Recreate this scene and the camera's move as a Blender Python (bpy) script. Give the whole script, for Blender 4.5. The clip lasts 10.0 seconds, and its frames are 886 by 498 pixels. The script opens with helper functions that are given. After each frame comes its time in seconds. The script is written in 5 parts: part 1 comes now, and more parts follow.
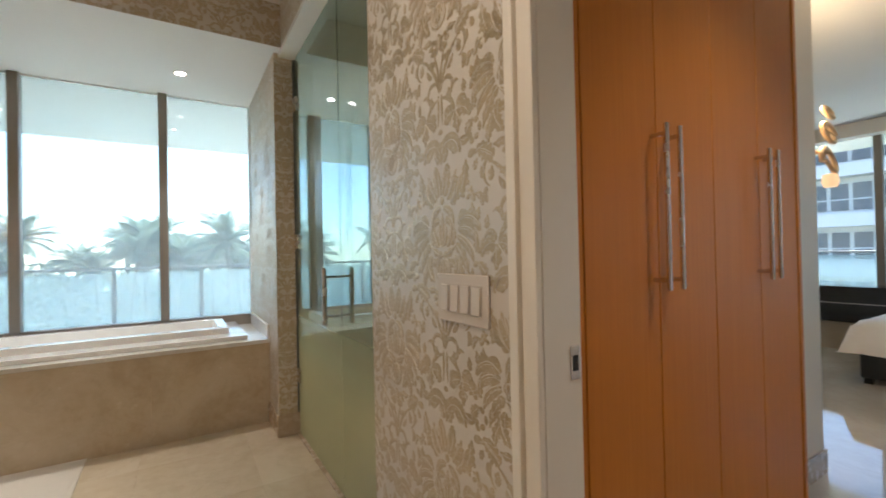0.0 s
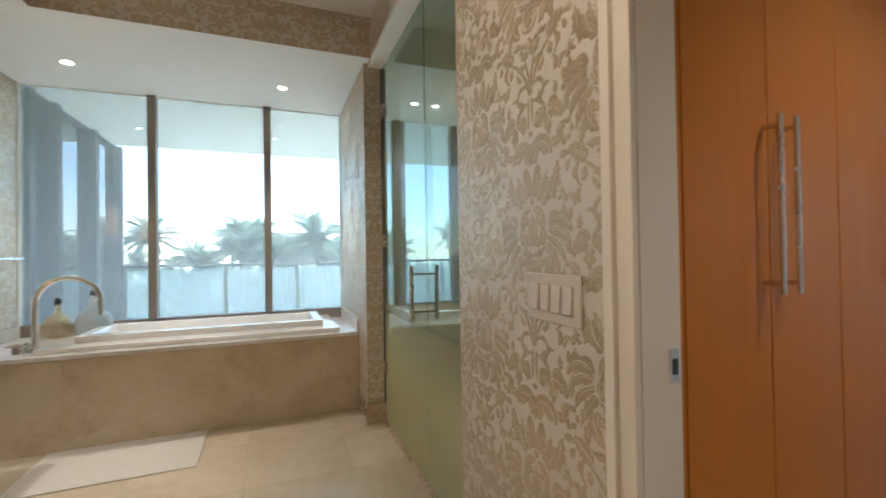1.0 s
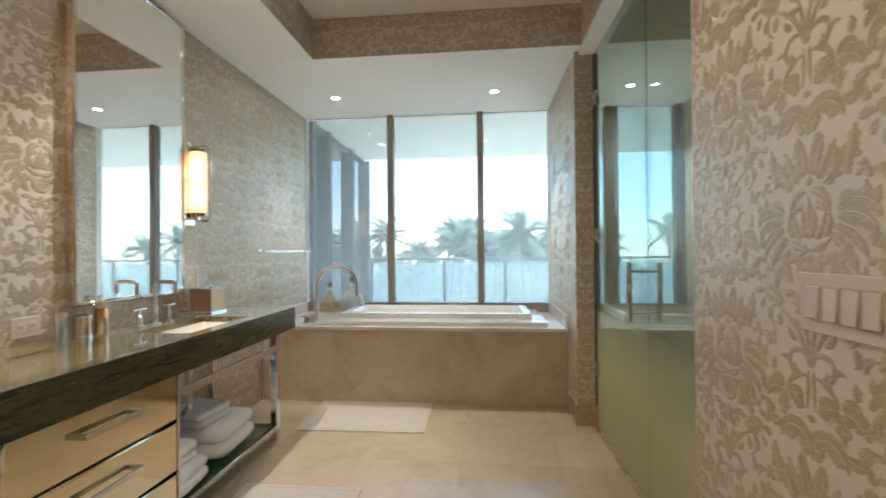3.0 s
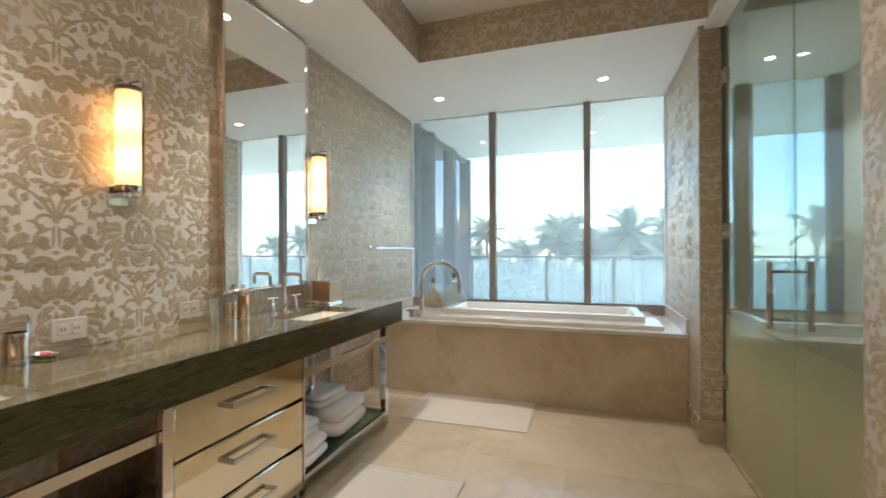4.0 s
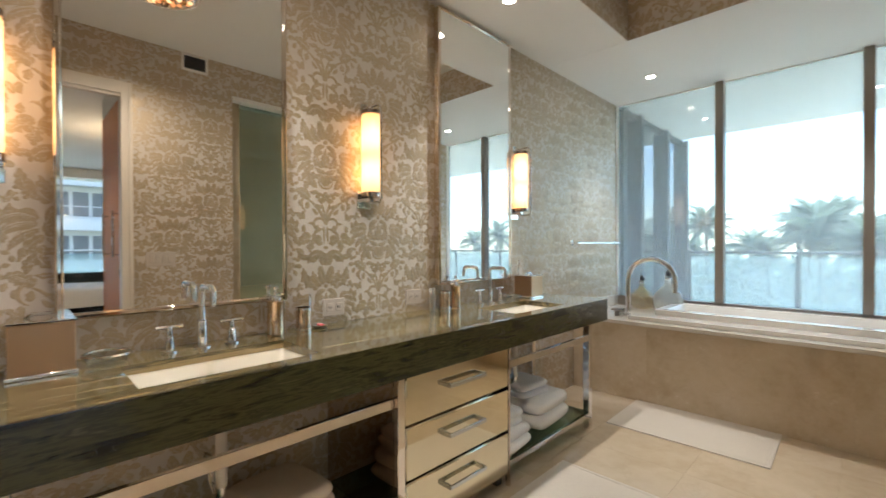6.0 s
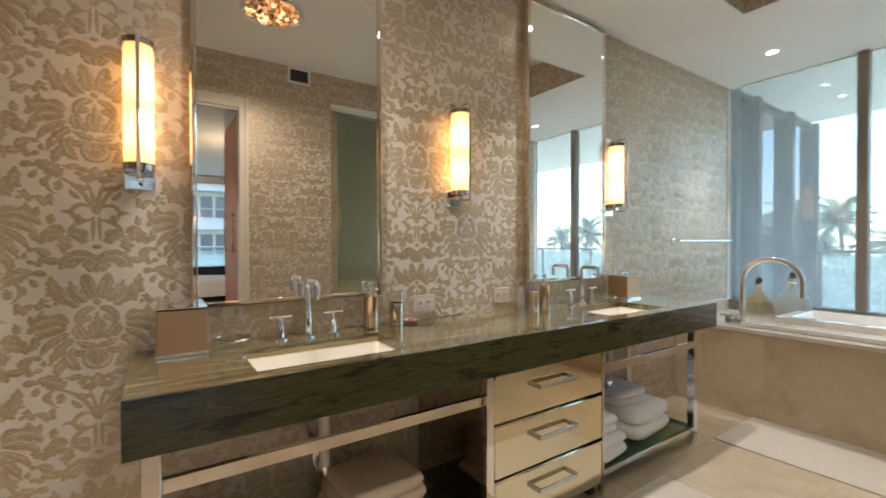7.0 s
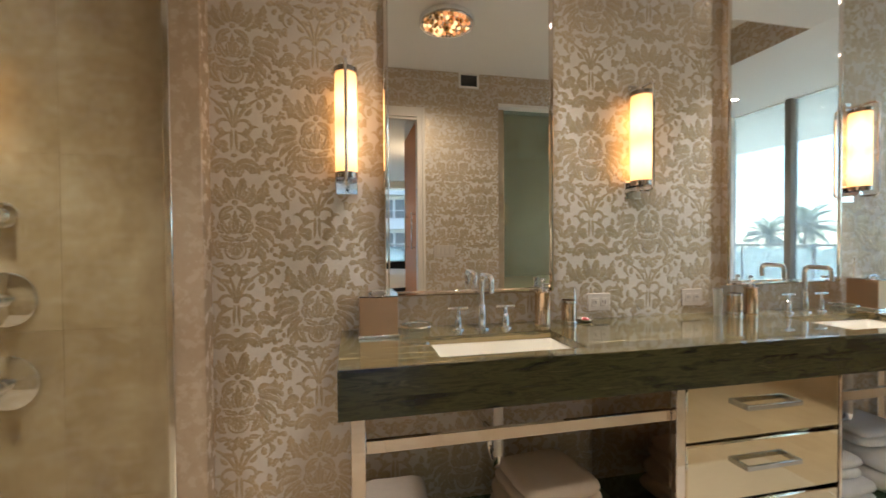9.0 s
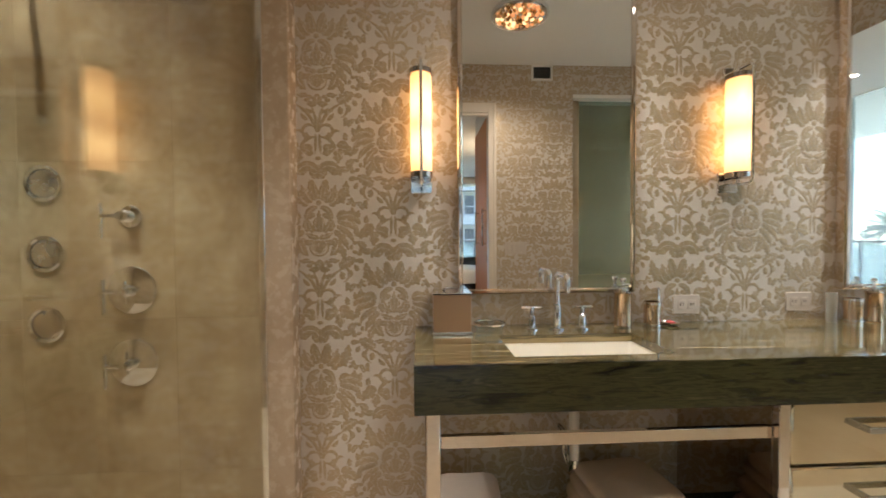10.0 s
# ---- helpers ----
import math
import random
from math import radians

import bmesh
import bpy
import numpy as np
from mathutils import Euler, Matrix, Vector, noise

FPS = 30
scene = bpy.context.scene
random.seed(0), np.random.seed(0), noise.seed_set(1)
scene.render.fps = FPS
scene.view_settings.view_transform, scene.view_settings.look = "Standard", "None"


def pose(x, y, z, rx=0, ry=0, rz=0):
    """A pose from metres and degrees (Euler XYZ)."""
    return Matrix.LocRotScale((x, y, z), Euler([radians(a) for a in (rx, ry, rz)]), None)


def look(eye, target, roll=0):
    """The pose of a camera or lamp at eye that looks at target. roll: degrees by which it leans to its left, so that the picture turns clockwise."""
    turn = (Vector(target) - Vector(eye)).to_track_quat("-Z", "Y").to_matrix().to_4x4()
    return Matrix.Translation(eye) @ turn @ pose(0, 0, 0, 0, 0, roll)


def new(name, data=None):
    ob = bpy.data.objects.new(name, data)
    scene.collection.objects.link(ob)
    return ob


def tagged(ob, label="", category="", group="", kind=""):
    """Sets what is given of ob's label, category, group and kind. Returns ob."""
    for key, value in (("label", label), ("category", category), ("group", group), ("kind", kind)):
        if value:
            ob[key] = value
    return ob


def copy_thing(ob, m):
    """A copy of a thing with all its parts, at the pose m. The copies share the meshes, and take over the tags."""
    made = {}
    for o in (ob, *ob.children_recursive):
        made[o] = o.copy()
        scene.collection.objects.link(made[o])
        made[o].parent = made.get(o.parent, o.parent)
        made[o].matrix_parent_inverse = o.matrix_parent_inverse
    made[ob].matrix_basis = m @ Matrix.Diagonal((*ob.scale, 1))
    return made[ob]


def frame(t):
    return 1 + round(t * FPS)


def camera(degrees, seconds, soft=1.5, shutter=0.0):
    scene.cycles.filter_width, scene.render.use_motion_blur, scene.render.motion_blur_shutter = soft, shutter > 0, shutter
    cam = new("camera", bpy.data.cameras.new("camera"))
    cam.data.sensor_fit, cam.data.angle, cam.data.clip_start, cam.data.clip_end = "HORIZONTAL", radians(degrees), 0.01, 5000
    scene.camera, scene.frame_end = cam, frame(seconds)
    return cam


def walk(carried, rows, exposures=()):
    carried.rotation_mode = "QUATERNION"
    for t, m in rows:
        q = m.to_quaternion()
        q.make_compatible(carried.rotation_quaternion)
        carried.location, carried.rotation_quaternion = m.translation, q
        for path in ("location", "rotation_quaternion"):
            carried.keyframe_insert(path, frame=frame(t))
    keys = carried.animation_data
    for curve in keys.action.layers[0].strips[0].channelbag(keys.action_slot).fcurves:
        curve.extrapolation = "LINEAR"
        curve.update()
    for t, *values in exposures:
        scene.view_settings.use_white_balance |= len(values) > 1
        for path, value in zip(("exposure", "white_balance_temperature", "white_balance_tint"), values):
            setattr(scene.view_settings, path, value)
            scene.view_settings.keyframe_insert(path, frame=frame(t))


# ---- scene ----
cam = camera(92.2, 10.0, soft=1.6, shutter=0.5)
PATH = [
    (0, (2.006, 0.109, 1.266), (3.052, 1.813, 1.286), -1.2),
    (0.5, (1.981, 0.098, 1.267), (2.874, 1.887, 1.289), -1.1),
    (1, (1.952, 0.088, 1.269), (2.68, 1.951, 1.289), -0.9),
    (1.5, (1.946, 0.091, 1.27), (2.468, 2.021, 1.286), -0.8),
    (2, (1.936, 0.097, 1.268), (2.238, 2.075, 1.283), -0.7),
    (2.5, (1.929, 0.105, 1.267), (1.986, 2.104, 1.28), -0.6),
    (4, (1.893, 0.11, 1.253), (1.246, 2.002, 1.26), -0.2),
    (4.5, (1.877, 0.106, 1.255), (1.047, 1.925, 1.256), -0.1),
    (5, (1.86, 0.101, 1.255), (0.83, 1.815, 1.251), -0.1),
    (5.5, (1.861, 0.093, 1.255), (0.623, 1.664, 1.246), -0.2),
    (7, (1.842, 0.072, 1.257), (0.184, 1.19, 1.232), -0.1),
    (7.5, (1.835, 0.063, 1.254), (0.073, 1.008, 1.228), -0.2),
    (8, (1.829, 0.051, 1.251), (-0.019, 0.817, 1.224), -0.3),
    (8.5, (1.826, 0.039, 1.251), (-0.083, 0.633, 1.22), -0.3),
    (9, (1.826, 0.038, 1.251), (-0.127, 0.465, 1.215), -0.4),
    (9.5, (1.828, 0.041, 1.258), (-0.154, 0.303, 1.211), -0.5),
    (10, (1.824, 0.021, 1.26), (-0.173, 0.128, 1.206), -0.4),
]
walk(cam, [(t, look(eye, target, roll)) for t, eye, target, roll in PATH])

# ---- world and large lights ----
world = bpy.data.worlds.new("sky")
scene.world = world
world.use_nodes = True
wn = world.node_tree
sky = wn.nodes.new("ShaderNodeTexSky")
sky.sky_type, sky.sun_disc = "NISHITA", False
sky.sun_elevation, sky.sun_rotation, sky.air_density, sky.dust_density = radians(60), radians(20), 1.0, 0.3
pale = wn.nodes.new("ShaderNodeHueSaturation")
pale.inputs["Saturation"].default_value = 0.85
wn.links.new(sky.outputs[0], pale.inputs["Color"])
wn.links.new(pale.outputs[0], wn.nodes["Background"].inputs[0])
wn.nodes["Background"].inputs[1].default_value = 0.128
sun = new("sun", bpy.data.lights.new("sun", "SUN"))
sun.data.energy, sun.data.angle, sun.data.color = 3.2, radians(14), (1.0, 0.98, 0.95)
sun.matrix_world = look((0, 0, 30), (-8, -17, 0))
scene.view_settings.exposure = 2.6
scene.view_settings.use_white_balance = True
scene.view_settings.white_balance_temperature = 6050


def spot_lamp(x, y, z, watts, size=78, warm=(1.0, 0.935, 0.855), radius=0.03):
    lamp = new("downlight_lamp", bpy.data.lights.new("downlight_lamp", "SPOT"))
    lamp.data.energy, lamp.data.spot_size, lamp.data.spot_blend = watts, radians(size), 0.6
    lamp.data.color, lamp.data.shadow_soft_size = warm, radius
    lamp.location = (x, y, z)
    return lamp


def point_lamp(x, y, z, watts, warm=(1.0, 0.72, 0.42), radius=0.03):
    lamp = new("bulb", bpy.data.lights.new("bulb", "POINT"))
    lamp.data.energy, lamp.data.color, lamp.data.shadow_soft_size = watts, warm, radius
    lamp.location = (x, y, z)
    return lamp


# ---- materials ----
class Nodes:
    """A small wrapper that makes node materials short to write."""

    def __init__(self, name):
        self.m = bpy.data.materials.new(name)
        self.m.use_nodes = True
        self.t = self.m.node_tree
        self.b = self.t.nodes["Principled BSDF"]

    def n(self, kind, operation="", data_type="", blend_type="", interpolation_type="", vector_type=""):
        node = self.t.nodes.new("ShaderNode" + kind)
        if operation:
            node.operation = operation
        if data_type:
            node.data_type = data_type
        if blend_type:
            node.blend_type = blend_type
        if interpolation_type:
            node.interpolation_type = interpolation_type
        if vector_type:
            node.vector_type = vector_type
        return node

    def put(self, a, b):
        self.t.links.new(a, b)

    def val(self, sock, v):
        if isinstance(v, bpy.types.NodeSocket):
            self.put(v, sock)
        else:
            sock.default_value = v

    def math(self, op, a, b=0.0, c=0.0):
        node = self.n("Math", operation=op)
        for i, v in enumerate((a, b, c)):
            self.val(node.inputs[i], v)
        return node.outputs[0]

    def coords(self, scale=(1, 1, 1), loc=(0, 0, 0)):
        node = self.n("Mapping")
        self.put(self.n("NewGeometry").outputs["Position"], node.inputs["Vector"])
        node.inputs["Scale"].default_value = scale
        node.inputs["Location"].default_value = loc
        return node.outputs[0]

    def noise(self, vec, scale, detail=4.0, rough=0.55, distort=0.0):
        node = self.n("TexNoise")
        self.put(vec, node.inputs["Vector"])
        for k, v in (("Scale", scale), ("Detail", detail), ("Roughness", rough), ("Distortion", distort)):
            node.inputs[k].default_value = v
        return node.outputs["Fac"]

    def ramp(self, fac, stops):
        node = self.n("ValToRGB")
        self.put(fac, node.inputs[0])
        el = node.color_ramp.elements
        while len(el) < len(stops):
            el.new(0.5)
        for e, (p, c) in zip(el, stops):
            e.position, e.color = p, (*c, 1)
        return node.outputs[0]

    def mix(self, fac, a, b, mode="MIX"):
        node = self.n("Mix", data_type="RGBA", blend_type=mode)
        self.val(node.inputs[0], fac)
        self.val(node.inputs[6], a if not isinstance(a, tuple) else (*a, 1))
        self.val(node.inputs[7], b if not isinstance(b, tuple) else (*b, 1))
        return node.outputs[2]

    def rng(self, x, a, b, c, d):
        node = self.n("MapRange", interpolation_type="SMOOTHSTEP")
        for i, v in enumerate((x, a, b, c, d)):
            self.val(node.inputs[i], v)
        return node.outputs[0]

    def bump(self, height, strength, distance):
        node = self.n("Bump")
        node.inputs["Strength"].default_value, node.inputs["Distance"].default_value = strength, distance
        self.put(height, node.inputs["Height"])
        self.put(node.outputs[0], self.b.inputs["Normal"])

    def set(self, **kw):
        for k, v in kw.items():
            sock = self.b.inputs[k.replace("_", " ")]
            self.val(sock, (*v, 1) if isinstance(v, tuple) and len(v) == 3 and k in ("Base_Color", "Emission_Color") else v)
        return self


def plain(name, c, rough=0.5, metal=0.0, vary=0.06, scale=9.0, bump=0.0, coat=0.0):
    """A surface of one colour with slight variation at two scales."""
    k = Nodes(name)
    v = k.coords()
    a, b = k.noise(v, scale), k.noise(v, scale * 14)
    lo, hi = tuple(x * (1 - vary) for x in c), tuple(min(1, x * (1 + vary)) for x in c)
    k.set(Base_Color=k.mix(k.math("ADD", k.math("MULTIPLY", a, 0.7), k.math("MULTIPLY", b, 0.3)), lo, hi), Metallic=metal, Coat_Weight=coat, Coat_Roughness=0.05)
    k.set(Roughness=k.rng(a, 0.3, 0.7, max(0.0, rough - 0.05), rough + 0.05))
    if bump:
        k.bump(b, bump, 0.002)
    return k.m


def stone(name, dark, mid, light, rough, scale=2.2, joint=0.0):
    """Honed cream marble: clouds, fine grain, thin veins, a different tone for each piece."""
    k = Nodes(name)
    off = k.n("VectorMath", operation="SCALE")
    rnd = k.n("ObjectInfo").outputs["Random"]
    k.put(k.coords(), off.inputs[0])
    off.inputs["Scale"].default_value = 1.0
    add = k.n("VectorMath", operation="ADD")
    k.put(off.outputs[0], add.inputs[0])
    k.put(k.math("MULTIPLY", rnd, 31.0), add.inputs[1])
    v = add.outputs[0]
    a, b, c = k.noise(v, scale, 6, 0.6, 0.6), k.noise(v, scale * 9, 5, 0.6), k.noise(v, scale * 60, 2)
    col = k.ramp(k.math("ADD", k.math("MULTIPLY", a, 0.75), k.math("MULTIPLY", b, 0.25)), [(0.3, dark), (0.52, mid), (0.75, light)])
    vein = k.rng(k.math("ABSOLUTE", k.math("SUBTRACT", k.noise(v, scale * 1.6, 5, 0.6, 1.2), 0.5)), 0.0, 0.018, 0.10, 0.0)
    col = k.mix(vein, col, tuple(x * 0.62 for x in dark))
    col = k.mix(k.math("MULTIPLY", c, 0.16), col, dark)
    col = k.mix(1.0, col, k.ramp(rnd, [(0.0, (0.93, 0.92, 0.9)), (1.0, (1.0, 1.0, 1.0))]), "MULTIPLY")
    k.set(Base_Color=col, Roughness=k.rng(b, 0.3, 0.7, rough * 0.8, rough * 1.25))
    k.bump(b, 0.04, 0.002)
    return k.m


def paper(name, c):
    """Cream wallpaper ground with a faint woven grain and soft clouds."""
    k = Nodes(name)
    v = k.coords()
    cloud, grain = k.noise(v, 2.5, 3), k.noise(v, 420.0, 2)
    k.set(Base_Color=k.mix(k.math("ADD", k.math("MULTIPLY", cloud, 0.6), k.math("MULTIPLY", grain, 0.4)), tuple(x * 0.86 for x in c), c), Roughness=0.45, Coat_Weight=0.4, Coat_Roughness=0.36, Coat_IOR=1.6)
    k.bump(grain, 0.12, 0.001)
    return k.m


def leaf_metal(name, c):
    """Gilded relief of the wallpaper, rubbed lighter in places."""
    k = Nodes(name)
    v = k.coords()
    grain, wear = k.noise(v, 300.0, 2), k.noise(v, 7.0, 4)
    col = k.mix(grain, tuple(x * 0.78 for x in c), tuple(x * 1.15 for x in c))
    vein = k.noise(v, 95.0, 3, 0.6, 1.4)
    rubbed = k.math("MAXIMUM", k.math("MULTIPLY", wear, 0.25), k.rng(vein, 0.53, 0.62, 0.0, 0.6))
    k.set(Base_Color=k.mix(rubbed, col, (0.66, 0.60, 0.53)), Metallic=0.6, Roughness=k.rng(wear, 0.3, 0.7, 0.34, 0.46))
    k.set(Coat_Weight=0.6, Coat_Roughness=0.32, Coat_IOR=1.6)
    k.bump(k.math("MULTIPLY_ADD", vein, 1.5, k.math("MULTIPLY", grain, 0.5)), 0.3, 0.002)
    return k.m


def quartzite(name, stops, coat=0.8, along=0.8):
    """Green and gold banded stone slab, polished, the bands along y."""
    k = Nodes(name)
    v = k.coords((20.0, along, 20.0))
    a = k.noise(v, 1.5, 7, 0.6, 0.6)
    fine = k.noise(k.coords((60, 3.0, 80)), 1.5, 5, 0.6, 0.3)
    col = k.ramp(k.math("ADD", k.math("MULTIPLY", a, 0.72), k.math("MULTIPLY", fine, 0.28)), stops)
    k.set(Base_Color=col, Roughness=0.10 if coat > 0.5 else 0.22, Coat_Weight=coat, Coat_Roughness=0.02, Coat_IOR=1.5)
    return k.m


def wood(name, dark, light):
    """Straight-grained veneer, grain upright."""
    k = Nodes(name)
    a = k.noise(k.coords((70, 70, 1.3)), 1.0, 5, 0.6, 0.2)
    b = k.noise(k.coords((320, 320, 7)), 1.0, 3, 0.5)
    c = k.noise(k.coords((1.5, 1.5, 0.4)), 1.2, 2)
    fac = k.math("ADD", k.math("ADD", k.math("MULTIPLY", a, 0.5), k.math("MULTIPLY", b, 0.25)), k.math("MULTIPLY", c, 0.25))
    k.set(Base_Color=k.ramp(fac, [(0.25, tuple(x * 0.9 for x in dark)), (0.5, dark), (0.8, light)]), Roughness=0.42, Specular_IOR_Level=0.2)
    k.bump(b, 0.05, 0.001)
    return k.m


def glassy(name, tint, ior=1.45, dull=0.0, share=None, veil=0.0, veil_tint=(0.86, 0.93, 0.93)):
    """Thin clear pane: what is behind shows through, with mirror gloss on top; veil lays an even haze over it."""
    k = Nodes(name)
    tr = k.n("BsdfTransparent")
    tr.inputs[0].default_value = (*tint, 1)
    gl = k.n("BsdfGlossy")
    gl.inputs["Roughness"].default_value = dull
    base = ((ior - 1) / (ior + 1)) ** 2
    fr = k.math("MULTIPLY_ADD", k.math("POWER", k.n("LayerWeight").outputs["Facing"], 5.0), 0.8 - base, base)
    mx = k.n("MixShader")
    k.val(mx.inputs[0], fr if share is None else share)
    body = tr.outputs[0]
    if veil:
        haze, veil_shader = k.n("MixShader"), k.n("BsdfTranslucent")
        veil_shader.inputs[0].default_value = (*veil_tint, 1)
        haze.inputs[0].default_value = veil
        k.put(body, haze.inputs[1])
        k.put(veil_shader.outputs[0], haze.inputs[2])
        body = haze.outputs[0]
    k.put(body, mx.inputs[1])
    k.put(gl.outputs[0], mx.inputs[2])
    k.put(mx.outputs[0], k.t.nodes["Material Output"].inputs[0])
    return k.m


def misted(name):
    """Milky balustrade glass: part clear, part cloudy."""
    k = Nodes(name)
    tr, tl, df = k.n("BsdfTransparent"), k.n("BsdfTranslucent"), k.n("BsdfDiffuse")
    tr.inputs[0].default_value = (0.88, 0.95, 0.95, 1)
    tl.inputs[0].default_value = df.inputs[0].default_value = (0.46, 0.56, 0.56, 1)
    milk, mx = k.n("MixShader"), k.n("MixShader")
    milk.inputs[0].default_value = 0.4
    k.put(tl.outputs[0], milk.inputs[1])
    k.put(df.outputs[0], milk.inputs[2])
    k.put(k.rng(k.noise(k.coords((0.8, 0.8, 1.6)), 1.3, 4), 0.3, 0.7, 0.26, 0.36), mx.inputs[0])
    k.put(tr.outputs[0], mx.inputs[1])
    k.put(milk.outputs[0], mx.inputs[2])
    k.put(mx.outputs[0], k.t.nodes["Material Output"].inputs[0])
    return k.m


def glow(name, c, strength):
    k = Nodes(name)
    k.set(Base_Color=tuple(min(1.0, x) for x in c), Emission_Color=c, Emission_Strength=strength, Roughness=0.4)
    return k.m


def lit_shade(name):
    """Cream glass lit by two bulbs, one above the other."""
    k = Nodes(name)
    sep = k.n("SeparateXYZ")
    k.put(k.n("NewGeometry").outputs["Position"], sep.inputs[0])
    d = k.math("MINIMUM", k.math("ABSOLUTE", k.math("SUBTRACT", sep.outputs[2], 1.80)), k.math("ABSOLUTE", k.math("SUBTRACT", sep.outputs[2], 1.63)))
    near = k.rng(d, 0.0, 0.13, 1.0, 0.0)
    k.set(Base_Color=(0.7, 0.6, 0.45), Roughness=0.3, Emission_Color=k.mix(near, (1.0, 0.42, 0.12), (1.0, 0.54, 0.18)), Emission_Strength=k.math("MULTIPLY_ADD", near, 0.42, 0.30))
    return k.m


def frosted(name):
    """Green glass, clear at the top, its etching growing denser towards the floor."""
    k = Nodes(name)
    v = k.coords()
    sep = k.n("SeparateXYZ")
    k.put(k.n("NewGeometry").outputs["Position"], sep.inputs[0])
    etched = k.rng(k.math("MULTIPLY_ADD", k.noise(v, 1.5, 2), 0.06, sep.outputs[2]), 0.45, 1.05, 0.94, 0.17)
    tr, gl, tl, df = k.n("BsdfTransparent"), k.n("BsdfGlossy"), k.n("BsdfTranslucent"), k.n("BsdfDiffuse")
    tr.inputs[0].default_value = (0.66, 0.77, 0.785, 1)
    gl.inputs["Roughness"].default_value = 0.01
    k.put(k.mix(k.noise(v, 2.0, 2), (0.70, 0.70, 0.50), (0.76, 0.76, 0.55)), tl.inputs[0])
    k.put(k.mix(k.noise(v, 2.0, 2), (0.60, 0.57, 0.36), (0.65, 0.62, 0.40)), df.inputs[0])
    milk, body, mx = k.n("MixShader"), k.n("MixShader"), k.n("MixShader")
    milk.inputs[0].default_value = 0.5
    k.put(tl.outputs[0], milk.inputs[1])
    k.put(df.outputs[0], milk.inputs[2])
    k.put(etched, body.inputs[0])
    k.put(tr.outputs[0], body.inputs[1])
    k.put(milk.outputs[0], body.inputs[2])
    gloss = k.math("MULTIPLY_ADD", k.math("POWER", k.n("LayerWeight").outputs["Facing"], 5.0), 0.25, 0.045)
    k.put(gloss, mx.inputs[0])
    k.put(body.outputs[0], mx.inputs[1])
    k.put(gl.outputs[0], mx.inputs[2])
    k.put(mx.outputs[0], k.t.nodes["Material Output"].inputs[0])
    return k.m


def leafy(name, c, through_light):
    """Leaves that let part of the daylight through."""
    k = Nodes(name)
    a = k.noise(k.coords(), 0.8)
    k.set(Base_Color=k.mix(a, tuple(x * 0.65 for x in c), tuple(x * 1.35 for x in c)), Roughness=0.6)
    tl, mx = k.n("BsdfTranslucent"), k.n("MixShader")
    k.put(k.mix(a, tuple(x * 0.75 for x in through_light), through_light), tl.inputs[0])
    mx.inputs[0].default_value = 0.45
    k.put(k.b.outputs[0], mx.inputs[1])
    k.put(tl.outputs[0], mx.inputs[2])
    k.put(mx.outputs[0], k.t.nodes["Material Output"].inputs[0])
    return k.m


def crackle(name, c, rough):
    """Lightly aged metallic mirror."""
    k = Nodes(name)
    a = k.noise(k.coords(), 6.0, 5)
    k.set(Base_Color=k.mix(a, tuple(x * 0.9 for x in c), c), Metallic=1.0, Roughness=k.rng(a, 0.3, 0.7, rough * 0.7, rough * 1.4))
    return k.m


PAPER = paper("damask_paper", (0.68, 0.61, 0.535))
GILT = leaf_metal("gilt_relief", (0.495, 0.372, 0.212))
EMBOSS = paper("pale_raised_line", (0.70, 0.63, 0.55))
MARBLE = stone("cream_marble", (0.40, 0.30, 0.185), (0.55, 0.445, 0.315), (0.63, 0.53, 0.41), 0.22)
MARBLE_FLOOR = stone("cream_marble_floor", (0.47, 0.37, 0.25), (0.585, 0.48, 0.35), (0.65, 0.55, 0.43), 0.16, 1.4)
MARBLE_PINK = stone("rose_marble", (0.38, 0.275, 0.18), (0.49, 0.38, 0.27), (0.57, 0.47, 0.35), 0.25)
MARBLE_SHOWER = stone("gold_marble", (0.29, 0.20, 0.10), (0.46, 0.355, 0.205), (0.62, 0.52, 0.345), 0.2, 4.0)
MARBLE_PALE = stone("pale_polished_marble", (0.40, 0.36, 0.31), (0.52, 0.48, 0.42), (0.60, 0.56, 0.50), 0.05, 1.2)
WHITE_DECK = stone("white_marble", (0.60, 0.56, 0.50), (0.72, 0.69, 0.64), (0.80, 0.78, 0.74), 0.12, 2.5)
QUARTZ = quartzite("green_gold_quartzite", [(0.38, (0.006, 0.006, 0.004)), (0.445, (0.03, 0.03, 0.013)), (0.47, (0.17, 0.13, 0.052)), (0.50, (0.06, 0.056, 0.024)), (0.53, (0.29, 0.215, 0.095)), (0.552, (0.03, 0.03, 0.014)), (0.60, (0.38, 0.29, 0.14))], 0.6)
# Plainer cut of the same stone, with the apron's shade put into its colour.
QUARTZ_SHADED = quartzite("shaded_quartzite_edge", [(0.36, (0.010, 0.010, 0.005)), (0.44, (0.034, 0.034, 0.014)), (0.50, (0.07, 0.067, 0.026)), (0.56, (0.034, 0.036, 0.015)), (0.66, (0.13, 0.11, 0.048))], 0.15, 3.5)
PAINT = plain("ceiling_paint", (0.86, 0.845, 0.81), 0.75, vary=0.015, scale=2.0, bump=0.03)
CASING = plain("casing_paint", (0.78, 0.71, 0.62), 0.45, vary=0.02, scale=4.0, bump=0.02)
WHITE = plain("white_acrylic", (0.84, 0.82, 0.78), 0.12, vary=0.01, coat=0.6)
CERAMIC = plain("ivory_ceramic", (0.84, 0.78, 0.66), 0.08, vary=0.01, coat=0.8)
CHROME = plain("chrome", (0.86, 0.86, 0.87), 0.07, 1.0, vary=0.01)
